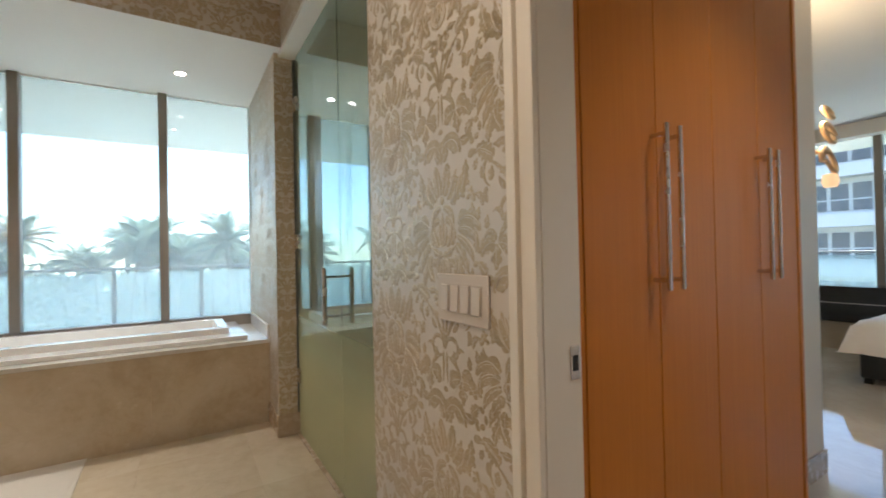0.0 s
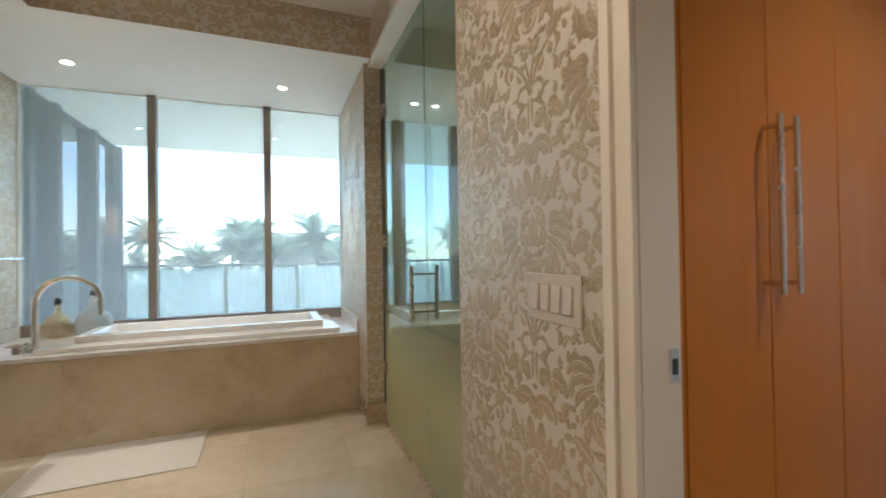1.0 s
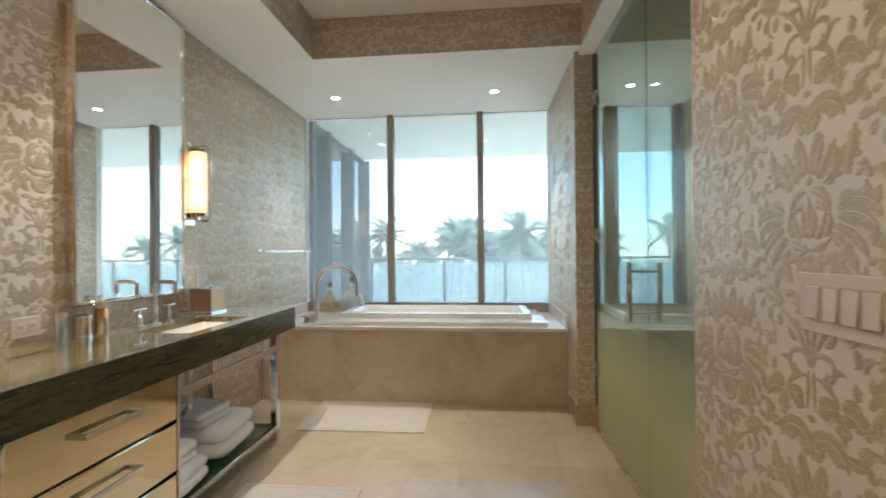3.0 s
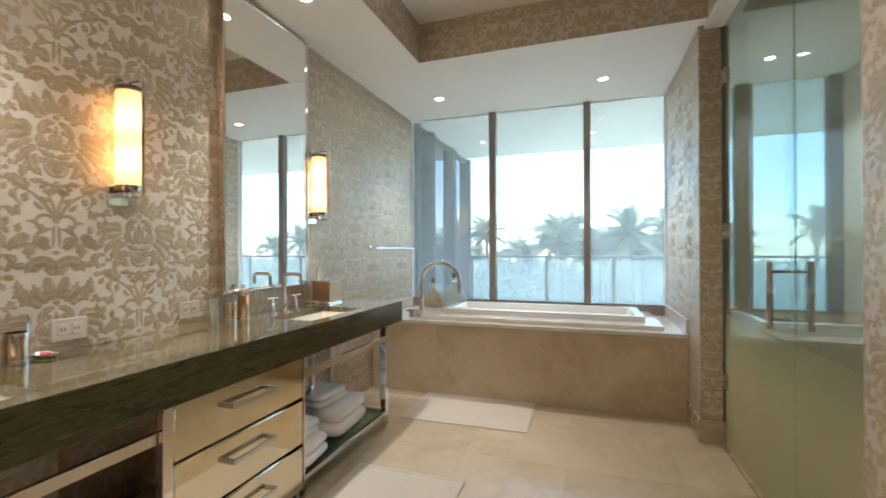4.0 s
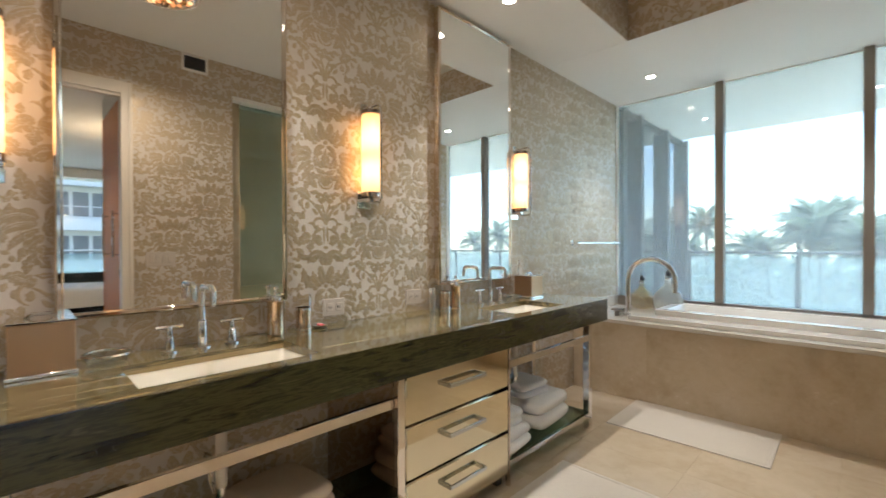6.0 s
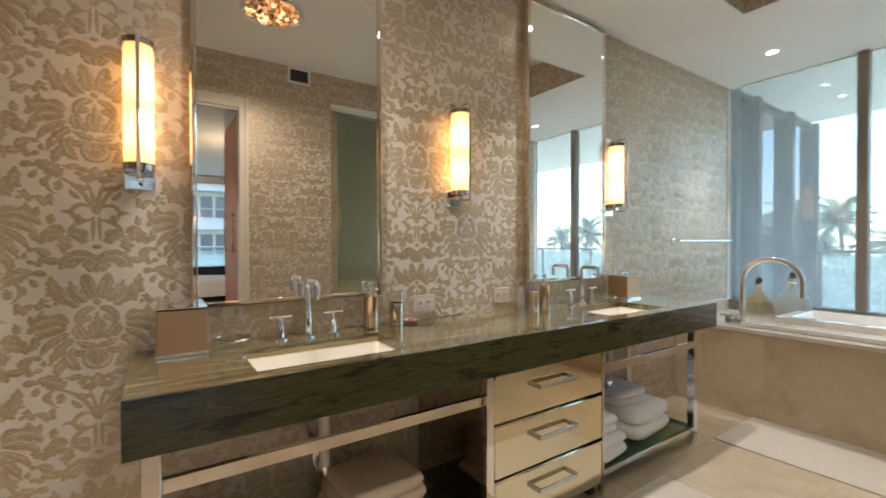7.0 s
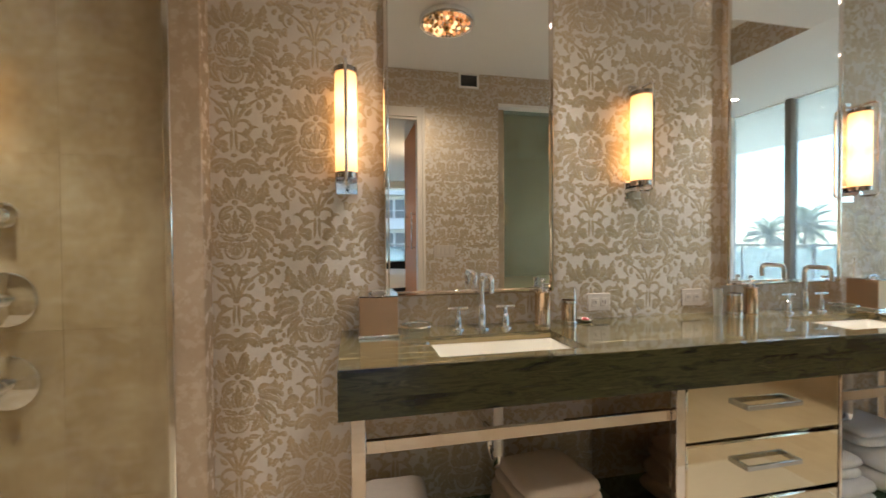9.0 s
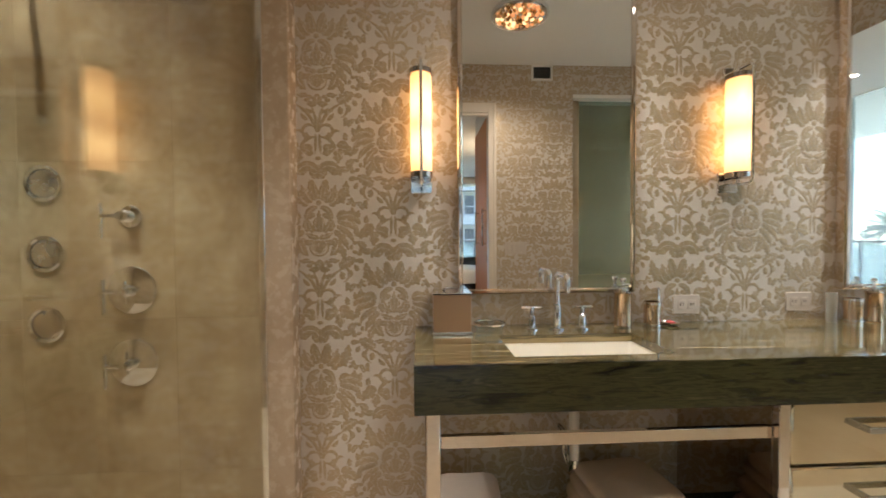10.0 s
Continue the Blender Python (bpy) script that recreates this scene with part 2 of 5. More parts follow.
STEEL = plain("brushed_steel", (0.66, 0.63, 0.60), 0.24, 1.0, vary=0.04)
COPPER = plain("champagne_metal", (0.72, 0.54, 0.38), 0.16, 1.0, vary=0.05)
BRUSHED = plain("brushed_copper", (0.62, 0.41, 0.25), 0.38, 1.0, vary=0.06, scale=30)
NICKEL = plain("dark_polished_nickel", (0.40, 0.36, 0.33), 0.16, 1.0, vary=0.05)
MIRROR = plain("mirror_silver", (0.90, 0.90, 0.88), -0.05, 1.0, vary=0.002)
BEVEL = plain("bevelled_mirror", (0.76, 0.68, 0.60), 0.03, 1.0, vary=0.02)
GOLDMIR = crackle("champagne_mirror", (0.74, 0.65, 0.47), 0.05)
HANDLE = plain("polished_pull", (0.50, 0.52, 0.53), 0.12, 1.0, vary=0.03)
DARKMIR = crackle("smoked_mirror", (0.58, 0.50, 0.41), 0.04)
WOOD = wood("amber_veneer", (0.55, 0.185, 0.022), (0.62, 0.235, 0.034))
FRAME = plain("bronze_aluminium", (0.27, 0.235, 0.20), 0.42, 0.35, vary=0.05)
PANE_CLEAR = glassy("clear_pane", (0.84, 0.88, 0.90), veil=0.03)
DISHGLASS = glassy("clear_dish_glass", (0.92, 0.93, 0.90), 1.7, veil=0.04)
PLASTER = plain("cream_gilt_plaster", (0.74, 0.58, 0.40), 0.45, 0.15, vary=0.12, scale=30, bump=0.1)
# Outdoor haze and glare are put into this veil; the tint dims the sky.
PANE = glassy("hazed_pane", (0.66, 0.715, 0.73), veil=0.15)
SHOWERGLASS = glassy("shower_glass", (0.95, 0.96, 0.92), 1.9)
SHELFGLASS = glassy("green_shelf_glass", (0.62, 0.74, 0.66), 1.5)
VASEGLASS = glassy("clear_bottle_glass", (0.90, 0.90, 0.86), 2.8, veil=0.34, veil_tint=(0.95, 0.92, 0.86))
GOLDGLASS = glassy("amber_bottle_glass", (0.93, 0.84, 0.64), 2.4, veil=0.2, veil_tint=(0.90, 0.76, 0.52))
RAILGLASS = misted("misted_rail_glass")
TINTED = glassy("tinted_pane", (0.10, 0.12, 0.13), share=0.36)
GREYPAINT = plain("grey_rail_paint", (0.11, 0.115, 0.115), 0.45, 0.2)
FRAME_DARK = plain("dark_aluminium", (0.035, 0.033, 0.031), 0.62, 0.0)
FROST = frosted("frosted_green_glass")
SHADE = lit_shade("lit_shade")
LED = glow("lit_lens", (1.0, 0.92, 0.80), 6.0)
CANDLE = glow("lit_candle_glass", (1.0, 0.66, 0.36), 0.14)
CRYSTAL = glow("lit_crystal", (1.0, 0.42, 0.16), 0.12)
SPARK = glow("bright_crystal", (1.0, 0.60, 0.28), 0.35)
# Terry with the warm bounced light under the counter put into its colour.
TOWEL_WARM = plain("warm_lit_terry", (0.70, 0.58, 0.46), 0.95, vary=0.10, scale=30, bump=0.9)
TOWEL = plain("white_terry", (0.90, 0.89, 0.88), 0.95, vary=0.05, scale=40, bump=0.9)
RUG = plain("cream_bath_mat", (0.60, 0.535, 0.45), 0.95, vary=0.08, scale=60, bump=0.9)
PLASTIC = plain("cream_plastic", (0.60, 0.53, 0.46), 0.35, vary=0.01)
BLACK = plain("black_lacquer", (0.012, 0.012, 0.014), 0.12, vary=0.1)
RUBBER = plain("dark_seal", (0.03, 0.028, 0.025), 0.6)
SOFFIT = plain("balcony_paint", (0.86, 0.83, 0.79), 0.8, vary=0.02, scale=1.0)
PVC = plain("white_pipe", (0.74, 0.68, 0.60), 0.4)
LINEN = plain("white_linen", (0.80, 0.76, 0.74), 0.9, vary=0.03, scale=25, bump=0.4)
FABRIC = plain("grey_beige_fabric", (0.33, 0.28, 0.22), 0.9, vary=0.08, scale=30, bump=0.5)
BRASS = plain("gilded_brass", (0.70, 0.45, 0.20), 0.25, 1.0, vary=0.08)
# Paler than the leaves themselves: distance haze is put into both colours.
LEAFGREEN = leafy("palm_leaf", (0.115, 0.155, 0.11), (0.36, 0.46, 0.33))
BARK = plain("palm_bark", (0.20, 0.16, 0.12), 0.9, vary=0.25, scale=6, bump=0.6)
GRASS = plain("lawn", (0.07, 0.11, 0.045), 0.9, vary=0.3, scale=0.15)
HEDGE = leafy("shrub_leaf", (0.095, 0.13, 0.09), (0.32, 0.42, 0.27))
FACADE = plain("white_facade", (0.56, 0.575, 0.59), 0.7, vary=0.03, scale=0.5)
DARKGLASS = plain("dark_window_glass", (0.07, 0.08, 0.10), 0.25, vary=0.15, scale=0.4)
WATER = plain("pool_water", (0.16, 0.34, 0.36), 0.05, vary=0.1, scale=0.4)


# ---- mesh helpers ----
def finish(name, bm, material, smooth=40):
    me = bpy.data.meshes.new(name)
    bmesh.ops.recalc_face_normals(bm, faces=bm.faces)
    for f in bm.faces:
        f.smooth = smooth > 0
    bm.to_mesh(me)
    bm.free()
    if smooth > 0:
        me.set_sharp_from_angle(angle=radians(smooth))
    me.materials.append(material)
    return me


def part(name, bm, material, parent, label="", smooth=40):
    """One mesh under a thing or part; the mesh is given in the thing's own coordinates."""
    ob = new(name, finish(name, bm, material, smooth))
    ob.parent = parent
    if label:
        tagged(ob, label)
    return ob


def solo(name, bm, material, label, category, kind="", group="", loc=(0, 0, 0), smooth=40):
    ob = new(name, finish(name, bm, material, smooth))
    ob.location = loc
    return tagged(ob, label, category, group, kind)


def thing(name, loc, label, category, group="", kind=""):
    ob = new(name)
    ob.empty_display_size = 0.1
    ob.location = loc
    return tagged(ob, label, category, group, kind)


def box(x0, x1, y0, y1, z0, z1, bevel=0.0, segs=1, bm=None):
    own = bmesh.new()
    bmesh.ops.create_cube(own, size=1.0)
    for v in own.verts:
        v.co = Vector((x0 + (v.co.x + 0.5) * (x1 - x0), y0 + (v.co.y + 0.5) * (y1 - y0), z0 + (v.co.z + 0.5) * (z1 - z0)))
    if bevel:
        bmesh.ops.bevel(own, geom=own.edges[:], offset=bevel, segments=segs, profile=0.5, affect="EDGES")
    return own if bm is None else join(bm, own)


def join(bm, other):
    me = bpy.data.meshes.new("join")
    other.to_mesh(me)
    other.free()
    bm.from_mesh(me)
    bpy.data.meshes.remove(me)
    return bm


def moved(bm, m):
    bm.transform(m)
    return bm


def lathe(profile, n=24, sx=1.0, sy=1.0):
    """A turned body from rows of (radius, z)."""
    bm = bmesh.new()
    rings = []
    for r, z in profile:
        if r < 1e-5:
            rings.append([bm.verts.new((0, 0, z))])
        else:
            rings.append([bm.verts.new((r * sx * math.cos(2 * math.pi * i / n), r * sy * math.sin(2 * math.pi * i / n), z)) for i in range(n)])
    for a, b in zip(rings, rings[1:]):
        for i in range(n):
            j = (i + 1) % n
            if len(a) == 1 and len(b) > 1:
                bm.faces.new((a[0], b[i], b[j]))
            elif len(b) == 1 and len(a) > 1:
                bm.faces.new((a[i], b[0], a[j]))
            elif len(a) > 1:
                bm.faces.new((a[i], b[i], b[j], a[j]))
    return bm


def tube(points, r, n=10, caps=True):
    """A round bar along points."""
    bm = bmesh.new()
    pts = [Vector(p) for p in points]
    rings, ref = [], None
    for i, p in enumerate(pts):
        d = (pts[min(i + 1, len(pts) - 1)] - pts[max(i - 1, 0)]).normalized()
        if ref is None:
            ref = d.orthogonal().normalized()
        a = (ref - d * ref.dot(d)).normalized()
        ref = a
        b = d.cross(a)
        rr = r[i] if isinstance(r, (list, tuple)) else r
        rings.append([bm.verts.new(p + (a * math.cos(2 * math.pi * k / n) + b * math.sin(2 * math.pi * k / n)) * rr) for k in range(n)])
    for a, b in zip(rings, rings[1:]):
        for i in range(n):
            bm.faces.new((a[i], a[(i + 1) % n], b[(i + 1) % n], b[i]))
    if caps:
        bm.faces.new(rings[0][::-1])
        bm.faces.new(rings[-1])
    return bm


def arc(cx, cz, r, a0, a1, n=12):
    return [(cx + r * math.cos(radians(a0 + (a1 - a0) * i / n)), cz + r * math.sin(radians(a0 + (a1 - a0) * i / n))) for i in range(n + 1)]


def frame_bm(u0, u1, v0, v1, w, d0, d1, plane):
    """A rectangular frame of four bars; plane 'x' lies in y-z, plane 'y' in x-z, plane 'z' in x-y."""
    bm = bmesh.new()
    for a0, a1, b0, b1 in ((u0, u0 + w, v0, v1), (u1 - w, u1, v0, v1), (u0 + w, u1 - w, v0, v0 + w), (u0 + w, u1 - w, v1 - w, v1)):
        if plane == "x":
            box(d0, d1, a0, a1, b0, b1, bm=bm)
        elif plane == "y":
            box(a0, a1, d0, d1, b0, b1, bm=bm)
        else:
            box(a0, a1, b0, b1, d0, d1, bm=bm)
    return bm


def structure(name, bm, material, label, category, smooth=0):
    return solo(name, bm, material, label, category, "structure", smooth=smooth)


# ---- large structure ----
WX, NX, TUBY, WINY, LOW, TOP = 2.61, 2.58, 3.63, 4.575, 2.715, 3.01
wall_west = structure("wall_west", box(-0.15, 0.0, -0.495, WINY + 0.06, 0.0, LOW), PAPER, "vanity wall with cream and gold damask wallpaper", "wall")
wall_shower_west = structure("wall_shower", box(-0.15, -0.0055, -2.1, -0.497, 0.0, LOW), MARBLE_SHOWER, "shower wall of polished golden cream marble", "wall")
structure("wall_shower_back", box(-0.15, 1.70, -2.25, -2.1, 0.0, LOW), MARBLE_SHOWER, "shower back wall of golden cream marble", "wall")
structure("wall_shower_side", box(1.60, 1.70, -2.1, -0.61, 0.0, LOW), MARBLE_SHOWER, "shower side wall of golden cream marble", "wall")
structure("wall_south", box(1.70, WX + 0.1, -0.75, -0.61, 0.0, TOP), PAPER, "short wall with damask wallpaper behind the doorway", "wall")
wall_east = structure("wall_east", box(WX, WX + 0.06, 0.745, 1.60, 0.0, TOP), PAPER, "wall beside the doorway with raised damask wallpaper", "wall")
wall_door_head = structure("wall_east_over_door", box(WX, WX + 0.06, -0.20, 0.744, 2.52, TOP), PAPER, "wall above the doorway with damask wallpaper", "wall")
structure("wall_east_south", box(WX, WX + 0.06, -0.61, -0.202, 0.0, TOP), PAPER, "wall on the hinge side of the doorway, damask wallpaper", "wall")
wall_header = structure("wall_east_header", box(WX, WX + 0.16, 1.602, 3.288, LOW + 0.004, TOP), PAPER, "wall strip above the glass door with damask wallpaper", "wall")
wall_niche = structure("wall_niche", box(NX, NX + 0.15, 3.29, WINY + 0.06, 0.0, LOW), PAPER, "side wall of the bath niche with damask wallpaper", "wall")
wall_niche_end = structure("wall_niche_end", box(NX - 0.003, NX + 0.137, 3.286, 3.2895, 0.0, LOW), PAPER, "narrow end of the niche wall with damask wallpaper", "wall")
structure("ceiling", box(-0.15, 4.4, -2.25, WINY + 0.06, TOP, TOP + 0.12), PAINT, "white painted raised tray ceiling", "ceiling")
structure("ceiling_soffit_west", box(0.0, 0.647, -2.1, 3.19, LOW, TOP), PAINT, "white painted lowered ceiling strip above the vanity", "ceiling")
structure("ceiling_soffit_north", box(0.0, NX + 0.15, 3.192, WINY + 0.06, LOW, TOP), PAINT, "white painted lowered ceiling above the bath", "ceiling")
structure("ceiling_soffit_south", box(0.649, 2.60, -2.1, -0.30, LOW, TOP), PAINT, "white painted lowered ceiling strip at the shower", "ceiling")
tray_west = structure("tray_side_west", box(0.647, 0.652, -0.296, 3.185, LOW - 0.002, TOP), PAPER, "side of the ceiling tray with damask wallpaper", "trim")
tray_north = structure("tray_side_north", box(0.652, WX, 3.185, 3.190, LOW - 0.002, TOP), PAPER, "side of the ceiling tray with damask wallpaper", "trim")
structure("tray_side_south", box(0.652, WX, -0.30, -0.295, LOW - 0.002, TOP), PAPER, "side of the ceiling tray with damask wallpaper", "trim")
structure("glass_door_soffit", box(WX + 0.001, WX + 0.16, 1.602, 3.288, LOW - 0.03, LOW + 0.003), PAINT, "white painted underside above the glass door", "ceiling")

# toilet compartment behind the frosted glass
structure("wall_compartment_east", box(3.90, 4.0, 1.6, WINY + 0.06, 0.0, TOP), MARBLE, "cream marble wall behind the frosted glass", "wall")
structure("wall_compartment_north", box(NX + 0.152, 3.90, WINY - 0.01, WINY + 0.12, 0.0, 0.70), MARBLE, "cream marble wall under the window behind the frosted glass", "wall")
structure("wall_compartment_south", box(WX + 0.102, 3.90, 1.62, 1.70, 0.0, TOP), MARBLE, "cream marble wall behind the frosted glass", "wall")
structure("ceiling_compartment", box(NX + 0.162, 3.90, 3.192, WINY + 0.06, LOW, TOP), PAINT, "white painted lowered ceiling behind the frosted glass", "ceiling")
# Added ledge: repeats the tub's front line and step heights behind the glass.
bath_ledge = thing("bath_ledge", (NX + 0.152, TUBY, 0.0), "white stepped ledge added behind the glass, repeating the tub's rim", "bath ledge")
part("front", box(0.002, 1.166, 0.0, 0.90, 0.0, 0.634, bevel=0.003), WHITE_DECK, bath_ledge)
rim_bm = bmesh.new()
for a0, a1, b0, b1 in ((0.36, 0.43, 0.24, 0.88), (0.4305, 1.165, 0.24, 0.31)):
    box(a0, a1, b0, b1, 0.6345, 0.715, bevel=0.004, bm=rim_bm)
part("rim", rim_bm, WHITE, bath_ledge, "raised white rim")
window_3 = thing("window_3", (NX + 0.152, WINY, 0.70), "compartment window in bronze aluminium with one broad mullion", "window", kind="structure")
part("mullion", box(0.40, 0.53, -0.045, 0.055, 0.03, LOW - 0.70, bevel=0.004), FRAME_DARK, window_3)
part("window_jamb", box(1.075, 1.166, -0.045, 0.055, 0.03, LOW - 0.70, bevel=0.004), FRAME_DARK, window_3)
part("window_sill", box(0.001, 1.166, -0.02, 0.06, 0.001, 0.03, bevel=0.003), FRAME, window_3)
for a, b in ((0.002, 0.399), (0.531, 1.074)):
    part("pane", box(a, b, 0.018, 0.026, 0.031, LOW - 0.701), PANE, window_3, smooth=0).visible_shadow = False

# stone skirting
for nm, b in (("baseboard_niche", (NX - 0.016, NX - 0.002, 3.285, TUBY - 0.002, 0.0, 0.15)), ("baseboard_niche_end", (NX - 0.016, NX + 0.14, 3.268, 3.284, 0.0, 0.15)),
              ("baseboard_east", (WX - 0.014, WX - 0.001, 0.83, 1.60, 0.0, 0.12))):
    structure(nm, box(*b, bevel=0.003), MARBLE_PINK, "cream stone skirting along the wall", "baseboard")

# shower jamb, kerb and glass
structure("trim_shower_jamb", box(0.001, 0.10, -0.595, -0.49, 0.0, LOW, bevel=0.004), MARBLE_PINK, "rose cream marble strip between wallpaper and shower", "trim")
structure("shower_kerb", box(0.101, 1.60, -0.66, -0.56, 0.0, 0.09, bevel=0.004), MARBLE_PINK, "cream marble kerb under the shower glass", "trim")
shower_screen = thing("shower_screen", (0.09, -0.603, 0.09), "clear glass shower screen in a slim chrome channel", "shower screen")
part("pane", box(0.004, 1.50, -0.005, 0.005, 0.0, 2.3), SHOWERGLASS, shower_screen, smooth=0).visible_shadow = False
part("channel", box(0.001, 0.016, -0.012, 0.012, 0.0, 2.3, bevel=0.002), CHROME, shower_screen, "slim chrome wall channel")

# bathroom door casing and jamb
casing = thing("door_casing", (WX, 0.70, 0.0), "cream painted stepped door casing with a chrome strike plate", "door frame", kind="structure")


def casing_leg(y_in, sign, z1):
    bm = bmesh.new()
    for a, b, d in ((0.0, 0.023, 0.016), (0.023, 0.050, 0.010), (0.050, 0.078, 0.022)):
        y0, y1 = sorted((y_in + sign * a, y_in + sign * b))
        box(-d, 0.0, y0, y1, 0.0, z1, bevel=0.002, bm=bm)
    return bm


part("casing_leg", casing_leg(0.0225, 1, 2.62), CASING, casing)
part("casing_leg", casing_leg(-0.902, -1, 2.62), CASING, casing)
part("casing_head", box(-0.018, 0.0, -0.90, 0.0235, 2.522, 2.62, bevel=0.003), CASING, casing)
part("jamb", box(0.0005, 0.108, 0.022, 0.044, 0.0, 2.52, bevel=0.002), CASING, casing)
part("jamb", box(0.0005, 0.058, -0.90, -0.878, 0.0, 2.52, bevel=0.002), CASING, casing)
part("jamb_head", box(0.0005, 0.058, -0.878, 0.0218, 2.498, 2.52, bevel=0.002), CASING, casing)
strike = part("strike_plate", box(0.072, 0.100, 0.0195, 0.0218, 1.00, 1.07, bevel=0.001), CHROME, casing, "chrome strike plate")
part("latch_hole", box(0.078, 0.093, 0.0188, 0.0194, 1.018, 1.05), RUBBER, strike, smooth=0)

# window wall above the bath
window_1 = thing("window_1", (0.0, WINY, 0.70), "tall fixed bathroom window in bronze aluminium with two mullions", "window", kind="structure")
part("window_sill", box(0.0, NX, -0.02, 0.06, -0.075, 0.03, bevel=0.003), FRAME, window_1)
for mx in (0.93, 1.88):
    part("mullion", box(mx - 0.033, mx + 0.033, -0.045, 0.055, 0.03, LOW - 0.70, bevel=0.004), FRAME, window_1)
for a, b in ((0.0, 0.008), (NX - 0.008, NX)):
    part("window_jamb", box(a, b, -0.03, 0.055, 0.03, LOW - 0.70, bevel=0.003), PAINT, window_1)
part("window_head", box(0.009, NX - 0.009, 0.0, 0.055, LOW - 0.708, LOW - 0.70), PAINT, window_1)
for a, b in ((0.009, 0.896), (0.964, 1.846), (1.914, NX - 0.009)):
    part("pane", box(a, b, 0.018, 0.026, 0.03, LOW - 0.709), PANE, window_1, smooth=0).visible_shadow = False
structure("wall_under_window", box(0.0, NX, WINY - 0.01, WINY + 0.12, 0.0, 0.62), PAINT, "wall below the bathroom window", "wall")

# balcony, its soffit and glass rail
structure("balcony_floor", box(-12, 9.3, WINY + 0.13, 7.05, -0.35, -0.05), WHITE_DECK, "pale stone balcony floor", "balcony")
structure("balcony_soffit", box(-12, 9.3, WINY + 0.062, 6.86, 2.76, 3.12), SOFFIT, "white painted balcony ceiling", "ceiling")
facade_glass = thing("balcony_glass_wall", (0.0, WINY + 0.07, -0.05), "tinted glass wall in dark frames beside the balcony", "glass wall", kind="structure")
ys = (0.0, 0.50, 1.41, 2.25)
for y in ys:
    part("mullion", box(-0.10, 0.045, y, y + 0.085, 0.0, 2.80, bevel=0.004), FRAME_DARK, facade_glass)
for a, b in zip(ys, ys[1:]):
    part("pane", box(-0.055, -0.045, a + 0.086, b - 0.001, 0.06, 2.74), TINTED, facade_glass, smooth=0)
    part("rail", box(-0.09, -0.01, a + 0.086, b - 0.001, 0.0, 0.06), FRAME_DARK, facade_glass)
    part("rail", box(-0.09, -0.01, a + 0.086, b - 0.001, 2.741, 2.80), FRAME_DARK, facade_glass)
structure("wall_neighbour_room", box(-4.0, -3.9, WINY, 6.8, -0.05, 2.76), FABRIC, "dim wall of the room behind the tinted glass", "wall")
balcony_rail = thing("balcony_rail", (0.0, 6.93, -0.05), "misted glass balustrade with a grey metal handrail", "railing")
part("handrail", box(-11.9, 9.2, -0.03, 0.03, 1.185, 1.22, bevel=0.006), GREYPAINT, balcony_rail)
posts = [-11.0, -9.6, -8.2, -6.8, -5.4, -4.0, -2.6, -1.2, 0.07, 1.27, 2.24, 3.4, 4.6, 5.8, 7.0, 8.2]
for x in posts:
    part("post", box(x - 0.022, x + 0.022, -0.022, 0.022, 0.0, 1.185, bevel=0.003), GREYPAINT, balcony_rail)
for a, b in zip(posts, posts[1:]):
    part("pane", box(a + 0.03, b - 0.03, -0.006, 0.006, 0.08, 1.15), RAILGLASS, balcony_rail, smooth=0).visible_shadow = False

# ---- bath ----
tub_surround = thing("tub_surround", (0.0, TUBY, 0.0), "bath platform clad in cream marble slabs with a pale stone deck", "bath platform")
for a, b in ((0.0, 0.62), (0.62, 1.82), (1.82, NX)):
    part("slab", box(a + 0.0002, b - 0.0002, 0.0, 0.03, 0.0, 0.605, bevel=0.0004), MARBLE, tub_surround)
part("core", box(0.002, NX - 0.002, 0.031, 0.11, 0.0, 0.604), MARBLE, tub_surround, smooth=0)
deck = bmesh.new()
for a0, a1, b0, b1 in ((0.0, NX, -0.012, 0.26), (0.0, 0.63, 0.2605, 0.934), (2.28, NX, 0.2605, 0.934), (0.6305, 2.2795, 0.86, 0.934)):
    box(a0, a1, b0, b1, 0.606, 0.635, bevel=0.002, bm=deck)
part("deck", deck, WHITE_DECK, tub_surround, "pale polished marble deck")
part("upstand", box(NX - 0.018, NX - 0.001, 0.0, 0.92, 0.6355, 0.74, bevel=0.002), WHITE_DECK, tub_surround, "pale stone upstand")
part("upstand", box(0.001, 0.018, 0.0, 0.92, 0.6355, 0.74, bevel=0.002), WHITE_DECK, tub_surround, "pale stone upstand")


